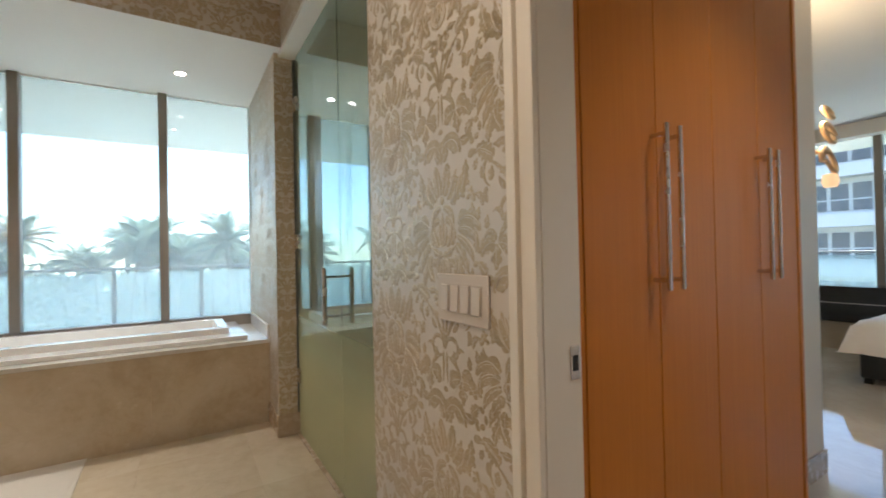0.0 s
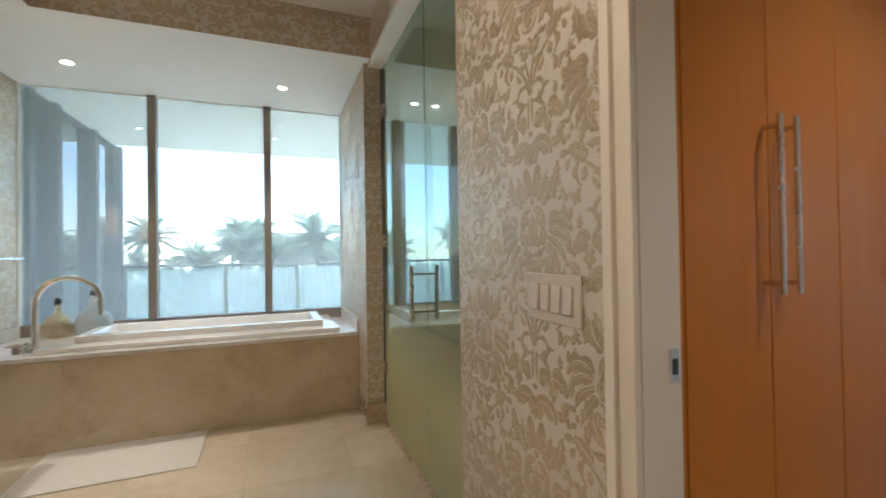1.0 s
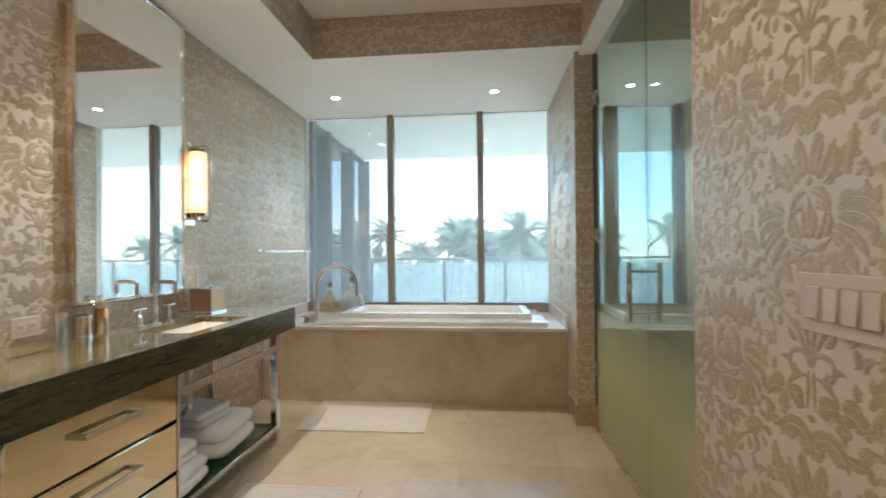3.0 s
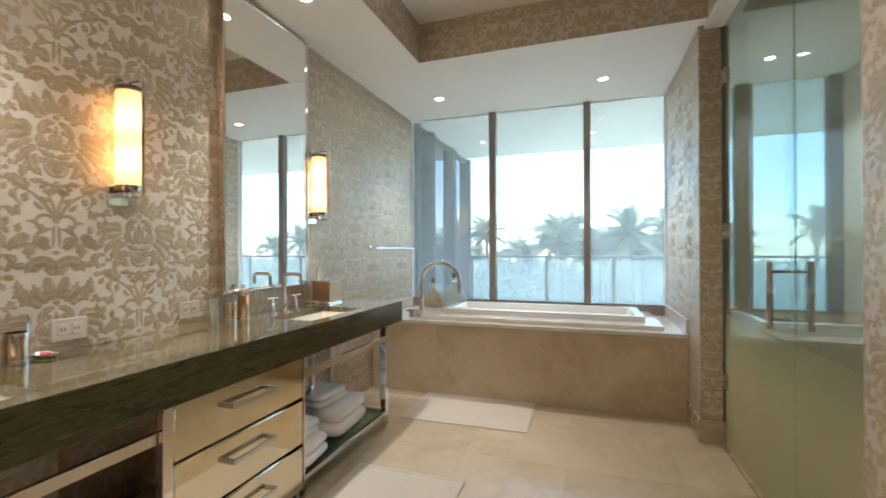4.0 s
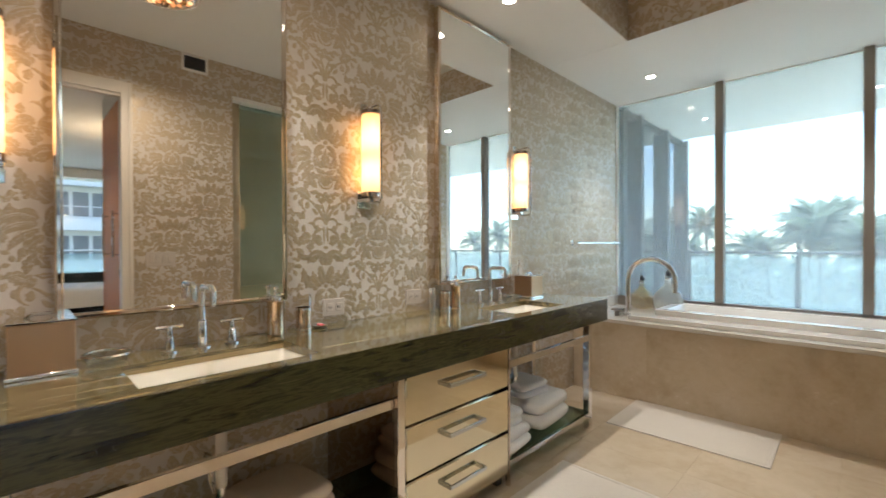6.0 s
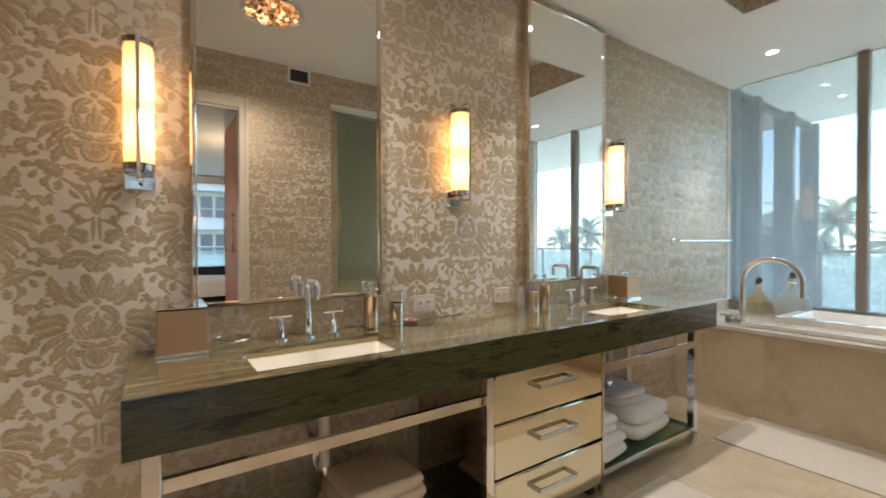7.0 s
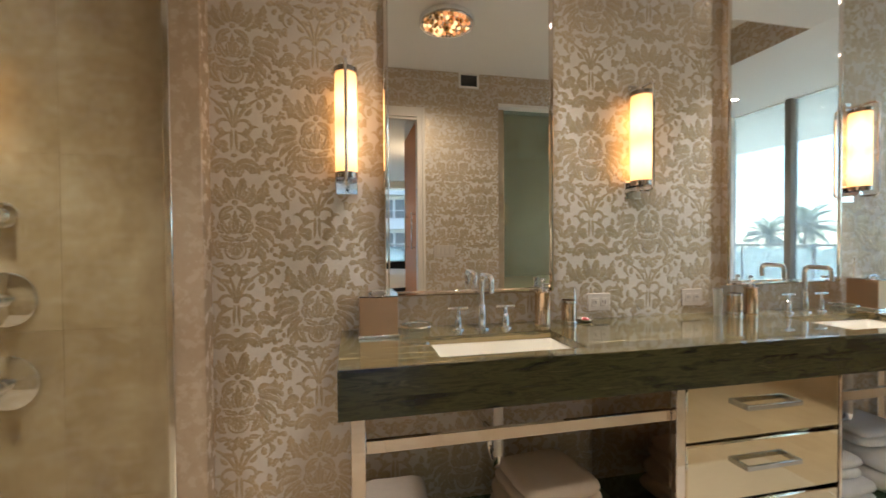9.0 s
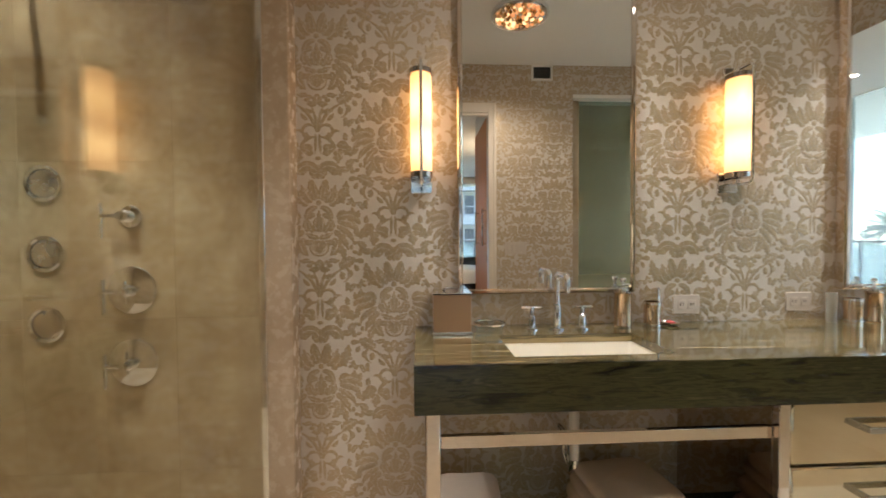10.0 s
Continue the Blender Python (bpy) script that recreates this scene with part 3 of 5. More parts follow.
def basin_bm(x0, x1, y0, y1, z, inset, depth, slope, lip, radius=0.05, n=5):
    """An open rectangular bowl with rounded corners, a flat lip and sloping walls."""
    def ring(e, zz, rad):
        out = []
        for cx, cy, a in ((x1 - e - rad, y1 - e - rad, 0), (x0 + e + rad, y1 - e - rad, 90), (x0 + e + rad, y0 + e + rad, 180), (x1 - e - rad, y0 + e + rad, 270)):
            for i in range(n + 1):
                t = radians(a + 90 * i / n)
                out.append((cx + rad * math.cos(t), cy + rad * math.sin(t), zz))
        return out
    rows = [ring(0.0, z - lip, 0.012), ring(0.0, z - 0.004, 0.012), ring(0.004, z, 0.012), ring(inset - 0.006, z, radius * 0.6), ring(inset, z - 0.006, radius * 0.6),
            ring(inset + slope * 0.7, z - depth * 0.8, radius), ring(inset + slope, z - depth * 0.97, radius), ring(inset + slope + 0.05, z - depth, radius)]
    bm = bmesh.new()
    vs = [[bm.verts.new(p) for p in row] for row in rows]
    m = len(vs[0])
    for a, b in zip(vs, vs[1:]):
        for i in range(m):
            bm.faces.new((a[i], a[(i + 1) % m], b[(i + 1) % m], b[i]))
    bm.faces.new(vs[-1])
    return bm


bathtub = thing("bathtub", (0.0, TUBY, 0.0), "rectangular white drop-in bathtub with a stepped rim", "bathtub")
part("bowl", basin_bm(0.60, 2.32, 0.255, 0.885, 0.715, 0.075, 0.44, 0.10, 0.07), WHITE, bathtub)
ledge = bmesh.new()
for a0, a1, b0, b1 in ((0.44, 2.435, 0.085, 0.253), (2.322, 2.435, 0.2535, 0.925)):
    box(a0, a1, b0, b1, 0.6355, 0.668, bevel=0.004, bm=ledge)
part("ledge", ledge, WHITE, bathtub, "low white outer step")
part("drain", moved(lathe([(0.0, 0.003), (0.028, 0.003), (0.032, 0.0)], 20), Matrix.Translation((1.0, 0.57, 0.281))), CHROME, bathtub, "chrome drain")

tub_filler = thing("tub_filler", (0.36, 3.73, 0.636), "chrome bath mixer with a tall gooseneck spout and square levers", "tap")
for dy in (0.0, 0.065):
    hb = part("handle_base", box(-0.025, 0.025, dy - 0.025, dy + 0.025, 0.0, 0.055, bevel=0.004), CHROME, tub_filler)
    part("lever", box(-0.065, 0.03, dy - 0.012, dy + 0.012, 0.056, 0.074, bevel=0.003), CHROME, hb)
SPOUT = [(0.04, 0.115, 0.0), (0.04, 0.115, 0.14)] + [(0.04 + 0.175 + px, 0.115 + (0.175 + px) * 0.22, pz) for px, pz in arc(0, 0.325, 0.175, 180, 0, 24)] + [(0.39, 0.192, 0.24)]
part("spout", tube(SPOUT, 0.020, 14), CHROME, tub_filler, "thick chrome gooseneck spout")
part("spout_base", moved(lathe([(0.028, 0.0), (0.028, 0.02), (0.02, 0.03), (0.0175, 0.03)], 20), Matrix.Translation((0.04, 0.115, 0))), CHROME, tub_filler)
part("nozzle", moved(lathe([(0.014, 0.0), (0.021, 0.0), (0.021, 0.03), (0.017, 0.032)], 20), Matrix.Translation((0.39, 0.192, 0.225))), CHROME, tub_filler)

# two flask-shaped bottles on the deck behind the spout
BOTTLE = [(0.0, 0.0), (0.045, 0.0), (0.078, 0.012), (0.096, 0.045), (0.098, 0.08), (0.082, 0.12), (0.05, 0.15), (0.026, 0.17), (0.02, 0.185), (0.019, 0.215), (0.024, 0.22), (0.024, 0.228), (0.0, 0.228)]


def flask(x, y, wide, tall, glass, turn, label):
    ob = thing("glass_bottle", (x, y, 0.636), label, "bottle", "bath bottles")
    ob.rotation_euler = (0, 0, radians(turn))
    body = part("body", lathe([(r * wide, z * tall) for r, z in BOTTLE], 32, 1.0, 0.72), glass, ob)
    # raised round medallion on each broad face
    for face in (-1, 1):
        ring = [(math.cos(a) * 0.055 * wide, face * 0.058 * wide, 0.072 * tall + math.sin(a) * 0.055 * wide) for a in [radians(15 * q) for q in range(25)]]
        part("medallion", tube(ring, 0.003, 6), glass, body, "raised ring moulded in the glass")
    part("collar", moved(lathe([(0.026, 0.0), (0.029, 0.004), (0.029, 0.016), (0.024, 0.02)], 18), Matrix.Translation((0, 0, 0.2 * tall))), CHROME, ob, "chrome neck collar")
    part("stopper", moved(lathe([(0.014, 0.0), (0.022, 0.008), (0.024, 0.03), (0.014, 0.046), (0.0, 0.05)], 16), Matrix.Translation((0, 0, 0.2285 * tall))), FRAME_DARK, ob, "dark metal stopper")
    return ob


flask(0.31, 4.42, 1.08, 1.2, GOLDGLASS, 22, "round amber glass flask with a dark stopper")
flask(0.55, 4.40, 1.32, 1.45, VASEGLASS, 22, "large clear glass flask with a dark stopper")

# towel bar
towel_bar = thing("towel_bar", (0.0, 3.57, 1.278), "slim chrome towel bar on the papered wall", "towel bar")
part("bar", tube([(0.06, 0.0, 0), (0.06, 0.94, 0)], 0.009, 12), CHROME, towel_bar)
for y in (0.02, 0.92):
    post_ob = part("bracket", tube([(0.004, y, 0), (0.06, y, 0)], 0.008, 10), CHROME, towel_bar)
    part("rosette", moved(lathe([(0.0, 0.0), (0.024, 0.0), (0.024, 0.006), (0.0, 0.008)], 18), Matrix.Translation((0.0005, y, 0)) @ pose(0, 0, 0, 0, 90, 0)), CHROME, post_ob)

# bath mats
def mat_thing(x0, x1, y0, y1, turn, label):
    ob = thing("bath_mat", ((x0 + x1) / 2, (y0 + y1) / 2, 0.0), label, "bath mat", "bath mats")
    w, h = (x1 - x0) / 2, (y1 - y0) / 2
    bm = bmesh.new()
    nx, ny = 46, 30
    g = [[bm.verts.new((-w + 2 * w * i / nx, -h + 2 * h * j / ny, 0.012 + 0.003 * noise.noise((i * 0.9, j * 0.9, x0)) - (0.008 if i in (0, nx) or j in (0, ny) else 0))) for j in range(ny + 1)] for i in range(nx + 1)]
    for i in range(nx):
        for j in range(ny):
            bm.faces.new((g[i][j], g[i + 1][j], g[i + 1][j + 1], g[i][j + 1]))
    part("mat_top", bm, RUG, ob)
    part("hem", frame_bm(-w - 0.006, w + 0.006, -h - 0.006, h + 0.006, 0.02, 0.0005, 0.009, "z"), RUG, ob)
    ob.rotation_euler.z = radians(turn)
    return ob


mat_thing(0.565, 1.475, 3.045, 3.625, 1.2, "cream woven bath mat lying before the bath")
mat_thing(0.62, 1.25, 1.45, 2.32, 0, "cream woven bath mat lying before the vanity")

# ---- vanity ----
CT = 0.88
counter = thing("countertop", (0.0, 0.0, 0.73), "thick polished green and gold quartzite countertop with two cut-outs", "countertop")
SINKS = (0.582, 2.30)
SX0, SX1, SW = 0.200, 0.495, 0.264
top_bm = bmesh.new()
ycuts = [0.0]
for c in SINKS:
    ycuts += [c - SW, c + SW]
ycuts.append(3.03)
for i, (a, b) in enumerate(zip(ycuts, ycuts[1:])):
    if i % 2 == 0:
        box(0.001, 0.57, a, b, 0.118, 0.15, bm=top_bm)
    else:
        box(0.001, SX0, a, b, 0.118, 0.15, bm=top_bm)
        box(SX1, 0.57, a, b, 0.118, 0.15, bm=top_bm)
bmesh.ops.remove_doubles(top_bm, verts=top_bm.verts, dist=0.0005)
bmesh.ops.delete(top_bm, geom=[f for f in top_bm.faces if not f.is_valid], context="FACES")
part("slab", top_bm, QUARTZ, counter, smooth=0)
part("front_apron", box(0.532, 0.5705, -0.001, 3.031, 0.0, 0.1485, bevel=0.0015), QUARTZ_SHADED, counter, "stone apron with shade put into its darker green")
part("end_apron", box(0.001, 0.531, -0.001, 0.035, 0.0, 0.1095), QUARTZ_SHADED, counter, smooth=0)
part("end_apron", box(0.001, 0.531, 2.995, 3.031, 0.0, 0.1095), QUARTZ_SHADED, counter, smooth=0)

sink = thing("sink", (0.348, SINKS[0], CT - 0.032), "ivory rectangular undermount ceramic sink", "sink", "sinks")
part("bowl", basin_bm(-0.168, 0.168, -SW - 0.022, SW + 0.022, 0.0, 0.022, 0.14, 0.03, 0.012, 0.03), CERAMIC, sink)
part("drain", moved(lathe([(0.0, 0.004), (0.02, 0.004), (0.024, 0.0)], 18), Matrix.Translation((0, 0, -0.139))), CHROME, sink, "chrome drain")
copy_thing(sink, pose(0.348, SINKS[1], CT - 0.032))

# mixer tap: swan spout on a block, two T handles
tap = thing("basin_tap", (0.10, SINKS[0], CT), "chrome three-piece basin tap with a square hooked spout", "tap", "basin taps")
part("escutcheon", moved(lathe([(0.03, 0), (0.03, 0.006), (0.02, 0.010), (0.0, 0.010)], 20), Matrix.Identity(4)), CHROME, tap)
spout = [(0, 0, 0.01), (0, 0, 0.10), (0, 0, 0.195)] + [(p[0], 0, p[1]) for p in arc(0.03, 0.20, 0.03, 180, 90, 6)] + [(0.09, 0, 0.23)] + [(p[0], 0, p[1]) for p in arc(0.10, 0.205, 0.025, 90, 0, 6)] + [(0.125, 0, 0.165)]
part("spout", tube(spout, 0.0115, 14), CHROME, tap, "hooked chrome spout")
part("spout_collar", lathe([(0.0165, 0.01), (0.0165, 0.10), (0.0125, 0.104), (0.0, 0.104)], 18), CHROME, tap)
for sgn in (-1, 1):
    h = part("handle", moved(lathe([(0.026, 0), (0.026, 0.006), (0.016, 0.010), (0.014, 0.055), (0.009, 0.06), (0.009, 0.095), (0.0, 0.095)], 18), Matrix.Translation((0, sgn * 0.105, 0))), CHROME, tap)
    part("lever", tube([(0, sgn * 0.105 - 0.042, 0.09), (0, sgn * 0.105 + 0.042, 0.09)], 0.0065, 10), CHROME, h)
copy_thing(tap, pose(0.10, SINKS[1], CT))

# soap dispenser, tumbler, ring dish: one set at each sink
def can(r, h, mat_lip=0.003):
    return lathe([(0.0, 0.0), (r, 0.0), (r + 0.002, 0.006), (r, 0.012), (r, h - 0.010), (r + 0.002, h - 0.006), (r, h), (0.0, h)], 28)


def dispenser(x, y, r, h):
    ob = thing("soap_dispenser", (x, y, CT), "champagne metal soap dispenser with a chrome pump", "soap dispenser", "soap dispensers")
    part("body", can(r, h), COPPER, ob)
    part("collar", lathe([(r * 0.62, h), (r * 0.62, h + 0.012), (0.008, h + 0.016), (0.006, h + 0.038), (0.0, h + 0.038)], 20), CHROME, ob)
    part("pump_head", moved(lathe([(0.0, 0.0), (0.009, 0.002), (0.012, 0.010), (0.009, 0.018), (0.0, 0.02)], 14), Matrix.Translation((0, 0, h + 0.038))), CHROME, ob)
    part("nozzle", tube([(0, 0, h + 0.028), (0.028, 0.012, h + 0.03), (0.04, 0.016, h + 0.022)], 0.0045, 8), CHROME, ob)
    return ob


def tumbler(x, y, r, h):
    ob = thing("tumbler", (x, y, CT), "champagne metal tumbler with chrome rims", "tumbler", "tumblers")
    part("body", lathe([(0.0, 0.004), (r, 0.0), (r, h), (r - 0.003, h), (r - 0.003, 0.006), (0.0, 0.006)], 28), COPPER, ob)
    for z in (0.004, h - 0.012):
        part("rim", lathe([(r + 0.001, z), (r + 0.003, z + 0.001), (r + 0.003, z + 0.009), (r + 0.001, z + 0.01)], 28), CHROME, ob)
    return ob


dispenser(0.085, 0.868, 0.034, 0.15)
tumbler(0.085, 0.995, 0.033, 0.105)
tumbler(0.075, 1.90, 0.033, 0.105)
dispenser(0.085, 1.985, 0.030, 0.135)

ring_dish = thing("ring_dish", (0.065, 1.085, CT), "small chrome dish with a slim post, its reddish reflection as red blocks", "dish")
part("dish", lathe([(0.0, 0.003), (0.030, 0.003), (0.038, 0.012), (0.040, 0.014), (0.034, 0.006), (0.0, 0.006)], 24), CHROME, ring_dish)
part("post", tube([(-0.01, -0.045, 0.0), (-0.01, -0.045, 0.15)], 0.004, 8), CHROME, ring_dish)
part("knob", moved(lathe([(0.0, -0.006), (0.007, 0.0), (0.0, 0.008)], 12), Matrix.Translation((-0.01, -0.045, 0.152))), CHROME, ring_dish)
# Red blocks stand in for a reddish reflection on the chrome dish.
RED = plain("red_reflection", (0.45, 0.05, 0.05), 0.35)
for i in range(3):
    part("soap", box(-0.012 + 0.012 * i, -0.002 + 0.012 * i, -0.012, 0.012, 0.0065, 0.018, bevel=0.003), RED, ring_dish, "small red block for a reddish reflection")

water_glass = solo("water_glass", lathe([(0.0, 0.0), (0.018, 0.0), (0.022, 0.13), (0.020, 0.13), (0.016, 0.008), (0.0, 0.008)], 24), VASEGLASS, "clear drinking glass on the countertop", "glass", loc=(0.075, 1.80, CT))

# tissue boxes
tissue_box = thing("tissue_box", (0.105, 0.145, CT), "brushed champagne metal tissue box on a chrome plinth", "tissue box", "tissue boxes")
part("body", box(-0.073, 0.073, -0.073, 0.073, 0.012, 0.155, bevel=0.002), BRUSHED, tissue_box)
part("plinth", box(-0.078, 0.078, -0.078, 0.078, 0.0, 0.012, bevel=0.002), CHROME, tissue_box)
part("lid", box(-0.076, 0.076, -0.076, 0.076, 0.1555, 0.163, bevel=0.002), CHROME, tissue_box)
part("finial", tube([(0, -0.035, 0.163), (0, -0.02, 0.176), (0, 0.02, 0.176), (0, 0.035, 0.163)], 0.006, 8), CHROME, tissue_box)
tissue_b = copy_thing(tissue_box, pose(0.11, 2.74, CT))
solo("diffuser_reed", tube([(0, 0, 0), (0, 0.006, 0.11)], 0.003, 8), COPPER, "slim reed stick standing on the tissue box", "reed", loc=(0.05, 2.70, CT + 0.163))
soap_dish = thing("glass_soap_dish", (0.115, 0.30, CT), "round clear glass soap dish with a chrome rim", "soap dish", "soap dishes")
part("bowl", lathe([(0.0, 0.004), (0.05, 0.0), (0.064, 0.029), (0.061, 0.029), (0.048, 0.006), (0.0, 0.008)], 28), DISHGLASS, soap_dish)
part("rim", lathe([(0.062, 0.028), (0.067, 0.029), (0.067, 0.035), (0.062, 0.035)], 28), CHROME, soap_dish)
sd = copy_thing(soap_dish, pose(0.13, 2.51, CT))

# steel frame under the counter
frame_ob = thing("vanity_frame", (0.0, 0.0, 0.0), "polished chrome vanity frame with legs, rails and glass shelves", "vanity frame")
for y in (0.055, 2.865):
    for x in (0.05, 0.50):
        part("leg", box(x - 0.02, x + 0.024, y - 0.02, y + 0.024, 0.0, 0.729, bevel=0.002), CHROME if y > 1 else BEVEL, frame_ob)
for a, b, mt in ((0.080, 1.150, BEVEL), (1.905, 2.844, CHROME)):
    part("rail", box(0.505, 0.524, a, b, 0.605, 0.645, bevel=0.002), mt, frame_ob)
    part("back_rail", box(0.02, 0.035, a, b, 0.64, 0.67, bevel=0.002), DARKMIR, frame_ob)
    part("shelf_rail", box(0.500, 0.524, a, b, 0.085, 0.112, bevel=0.002), CHROME, frame_ob)
    part("glass_shelf", box(0.03, 0.522, a, b, 0.113, 0.123), SHELFGLASS, frame_ob, "green-edged glass shelf", smooth=0)
for y in (0.055, 2.865):
    part("side_rail", box(0.075, 0.479, y - 0.012, y + 0.014, 0.085, 0.112, bevel=0.002), CHROME, frame_ob)

cabinet = thing("drawer_cabinet", (0.0, 1.153, 0.0), "champagne mirrored three-drawer cabinet between the vanity legs", "cabinet")
part("body", box(0.012, 0.520, 0.0, 0.75, 0.05, 0.728, bevel=0.001), DARKMIR, cabinet, "smoked mirror sides")
for a, b in ((0.0, 0.038), (0.742, 0.752)):
    part("stile", box(0.521, 0.548, a, b, 0.0, 0.728, bevel=0.002), BEVEL, cabinet)
part("foot", box(0.45, 0.50, 0.70, 0.74, 0.0, 0.049), RUBBER, cabinet, smooth=0)
part("foot", box(0.45, 0.50, 0.02, 0.06, 0.0, 0.049), RUBBER, cabinet, smooth=0)
for z0, z1 in ((0.524, 0.727), (0.297, 0.515), (0.070, 0.288)):
    d = part("drawer", box(0.5205, 0.546, 0.042, 0.738, z0, z1, bevel=0.006), GOLDMIR, cabinet, "bevelled champagne mirror drawer front")
    zm = z0 + 0.61 * (z1 - z0)
    hbm = bmesh.new()
    box(0.578, 0.588, 0.262, 0.508, zm - 0.009, zm + 0.009, bevel=0.0015, bm=hbm)
    for y in (0.262, 0.496):
        box(0.546, 0.578, y, y + 0.012, zm - 0.009, zm + 0.009, bm=hbm)
    part("handle", hbm, HANDLE, d, "square polished steel pull handle")

# waste pipes under the sinks
for c in SINKS:
    trap = thing("waste_pipe", (0.30, c, 0.0), "white waste pipe with a chrome bottle trap under the sink", "pipe", "waste pipes")
    part("tail", moved(lathe([(0.018, 0.44), (0.018, 0.50), (0.022, 0.502), (0.022, 0.54), (0.018, 0.545), (0.018, 0.712)], 16), Matrix.Identity(4)), PVC, trap)
    part("trap", tube([(0, 0, 0.45), (0, 0, 0.42), (-0.04, 0, 0.385), (-0.09, 0, 0.42), (-0.1, 0, 0.47), (-0.16, 0, 0.49), (-0.298, 0, 0.49)], 0.018, 12), CHROME, trap)
    for dy in (-0.1, 0.1):
        v = part("supply", tube([(-0.295, dy, 0.56), (-0.24, dy, 0.56), (-0.22, dy * 0.95, 0.60), (-0.21, dy * 0.9, 0.72)], 0.007, 8), CHROME, trap)
        part("valve", moved(lathe([(0.0, 0), (0.02, 0), (0.024, 0.012), (0.02, 0.024), (0.0, 0.024)], 14), Matrix.Translation((-0.24, dy, 0.56)) @ pose(0, 0, 0, 0, 90, 0)), CHROME, v)


# towels
def soft_block(lx, ly, h, seed, crown=0.10, folds=3, rnd=0.16):
    """A folded towel: soft layers with round folded edges, each a little askew, the top one pillowy."""
    r = random.Random(int(seed * 10))
    bm = bmesh.new()
    each = h / folds
    for q in range(folds):
        own = bmesh.new()
        bmesh.ops.create_cube(own, size=2.0)
        bmesh.ops.subdivide_edges(own, edges=own.edges[:], cuts=9, use_grid_fill=True)
        ox, oy, sx = r.uniform(-0.03, 0.03), r.uniform(-0.03, 0.03), 1 - rnd * 0.25 * q / folds - r.uniform(0, 0.04)
        for v in own.verts:
            x, y, z = v.co
            # round the upright edges in plan and roll the sides over
            m = max(abs(x), abs(y))
            p = (abs(x) ** 8 + abs(y) ** 8) ** 0.125
            k = m / p if p > 1e-6 else 1.0
            roll = 1 - (0.5 * each / min(lx, ly)) * (1 - math.sqrt(max(0.0, 1 - z * z))) * m ** 6
            x, y = x * k * roll * sx + ox, y * k * roll * sx + oy
            sag = 0.10 * noise.noise((x * 1.7 + seed, y * 1.7, q * 3.1))
            top = crown * (1 - min(1, x * x)) * (1 - min(1, y * y)) * (q + 1) / folds
            zz = each * (q + (z + 1) / 2 * 1.02) + h * top * 0.35 * ((z + 1) / 2 + q) / folds + each * sag * (1 if q + z > -0.5 else 0)
            wob = 1 + 0.025 * noise.noise((x * 3 + seed, y * 3, z + q))
            v.co = Vector((x * lx * wob, y * ly * wob, max(0.0005, zz)))
        join(bm, own)
    return bm


def towel(x, y, z, lx, ly, h, turn, seed, label, folds=3, group="towels"):
    ob = solo("folded_towel", soft_block(lx, ly, h, seed, folds=folds), TOWEL, label, "towel", group=group, loc=(x, y, z), smooth=80)
    ob.rotation_euler.z = radians(turn)
    return ob


towel(0.29, 2.50, 0.1235, 0.19, 0.21, 0.17, 4, 1.0, "thick folded white terry towel on the glass shelf", 2)
towel(0.26, 2.43, 0.303, 0.13, 0.14, 0.08, -6, 4.0, "folded white hand towel on top of a bath towel", 2)
towel(0.36, 2.06, 0.1235, 0.15, 0.13, 0.11, 6, 7.0, "rolled white towel beside the drawer cabinet", 2)
towel(0.35, 2.05, 0.238, 0.12, 0.11, 0.09, -4, 9.0, "small folded white towel on another towel", 2)
for x, y, z, lx, ly, h, turn, sd, lb in ((0.29, 0.20, 0.1235, 0.17, 0.135, 0.12, 3, 12.0, "folded towel on the glass shelf, warm bounced light in its colour"), (0.29, 0.19, 0.246, 0.15, 0.125, 0.08, -4, 13.0, "folded towel on top of another, warm bounced light in its colour"),
                                        (0.29, 0.78, 0.1235, 0.20, 0.20, 0.13, -5, 15.0, "thick folded terry towel on the glass shelf, warm bounced light in its colour"), (0.28, 0.79, 0.257, 0.17, 0.165, 0.09, 6, 16.0, "folded towel with a turned-over flap, warm bounced light in its colour")):
    ob = solo("folded_towel", soft_block(lx, ly, h, sd, crown=0.35, folds=2, rnd=0.5), TOWEL_WARM, lb, "towel", group="towels", loc=(x, y, z), smooth=80)
    ob.rotation_euler.z = radians(turn)

# ---- mirrors, sconces, outlets ----
def wall_mirror(y0, y1):
    ob = thing("wall_mirror", (0.0, (y0 + y1) / 2, 1.02), "tall silver wall mirror with a narrow mirrored border", "mirror", "vanity mirrors")
    w, h = (y1 - y0) / 2, 1.675
    part("glass", box(0.042, 0.048, -w + 0.022, w - 0.022, 0.022, h - 0.022), MIRROR, ob, "clear silver mirror", smooth=0)
    part("backing", box(0.001, 0.041, -w + 0.012, w - 0.012, 0.012, h - 0.012), BEVEL, ob, smooth=0)
    for a0, a1, b0, b1 in ((-w, -w + 0.022, 0, h), (w - 0.022, w, 0, h), (-w + 0.0225, w - 0.0225, 0, 0.022), (-w + 0.0225, w - 0.0225, h - 0.022, h)):
        part("edge_strip", box(0.002, 0.056, a0, a1, b0, b1, bevel=0.007), BEVEL, ob, "bevelled mirror strip")
    return ob


wall_mirror(0.178, 0.94)
wall_mirror(1.88, 2.61)


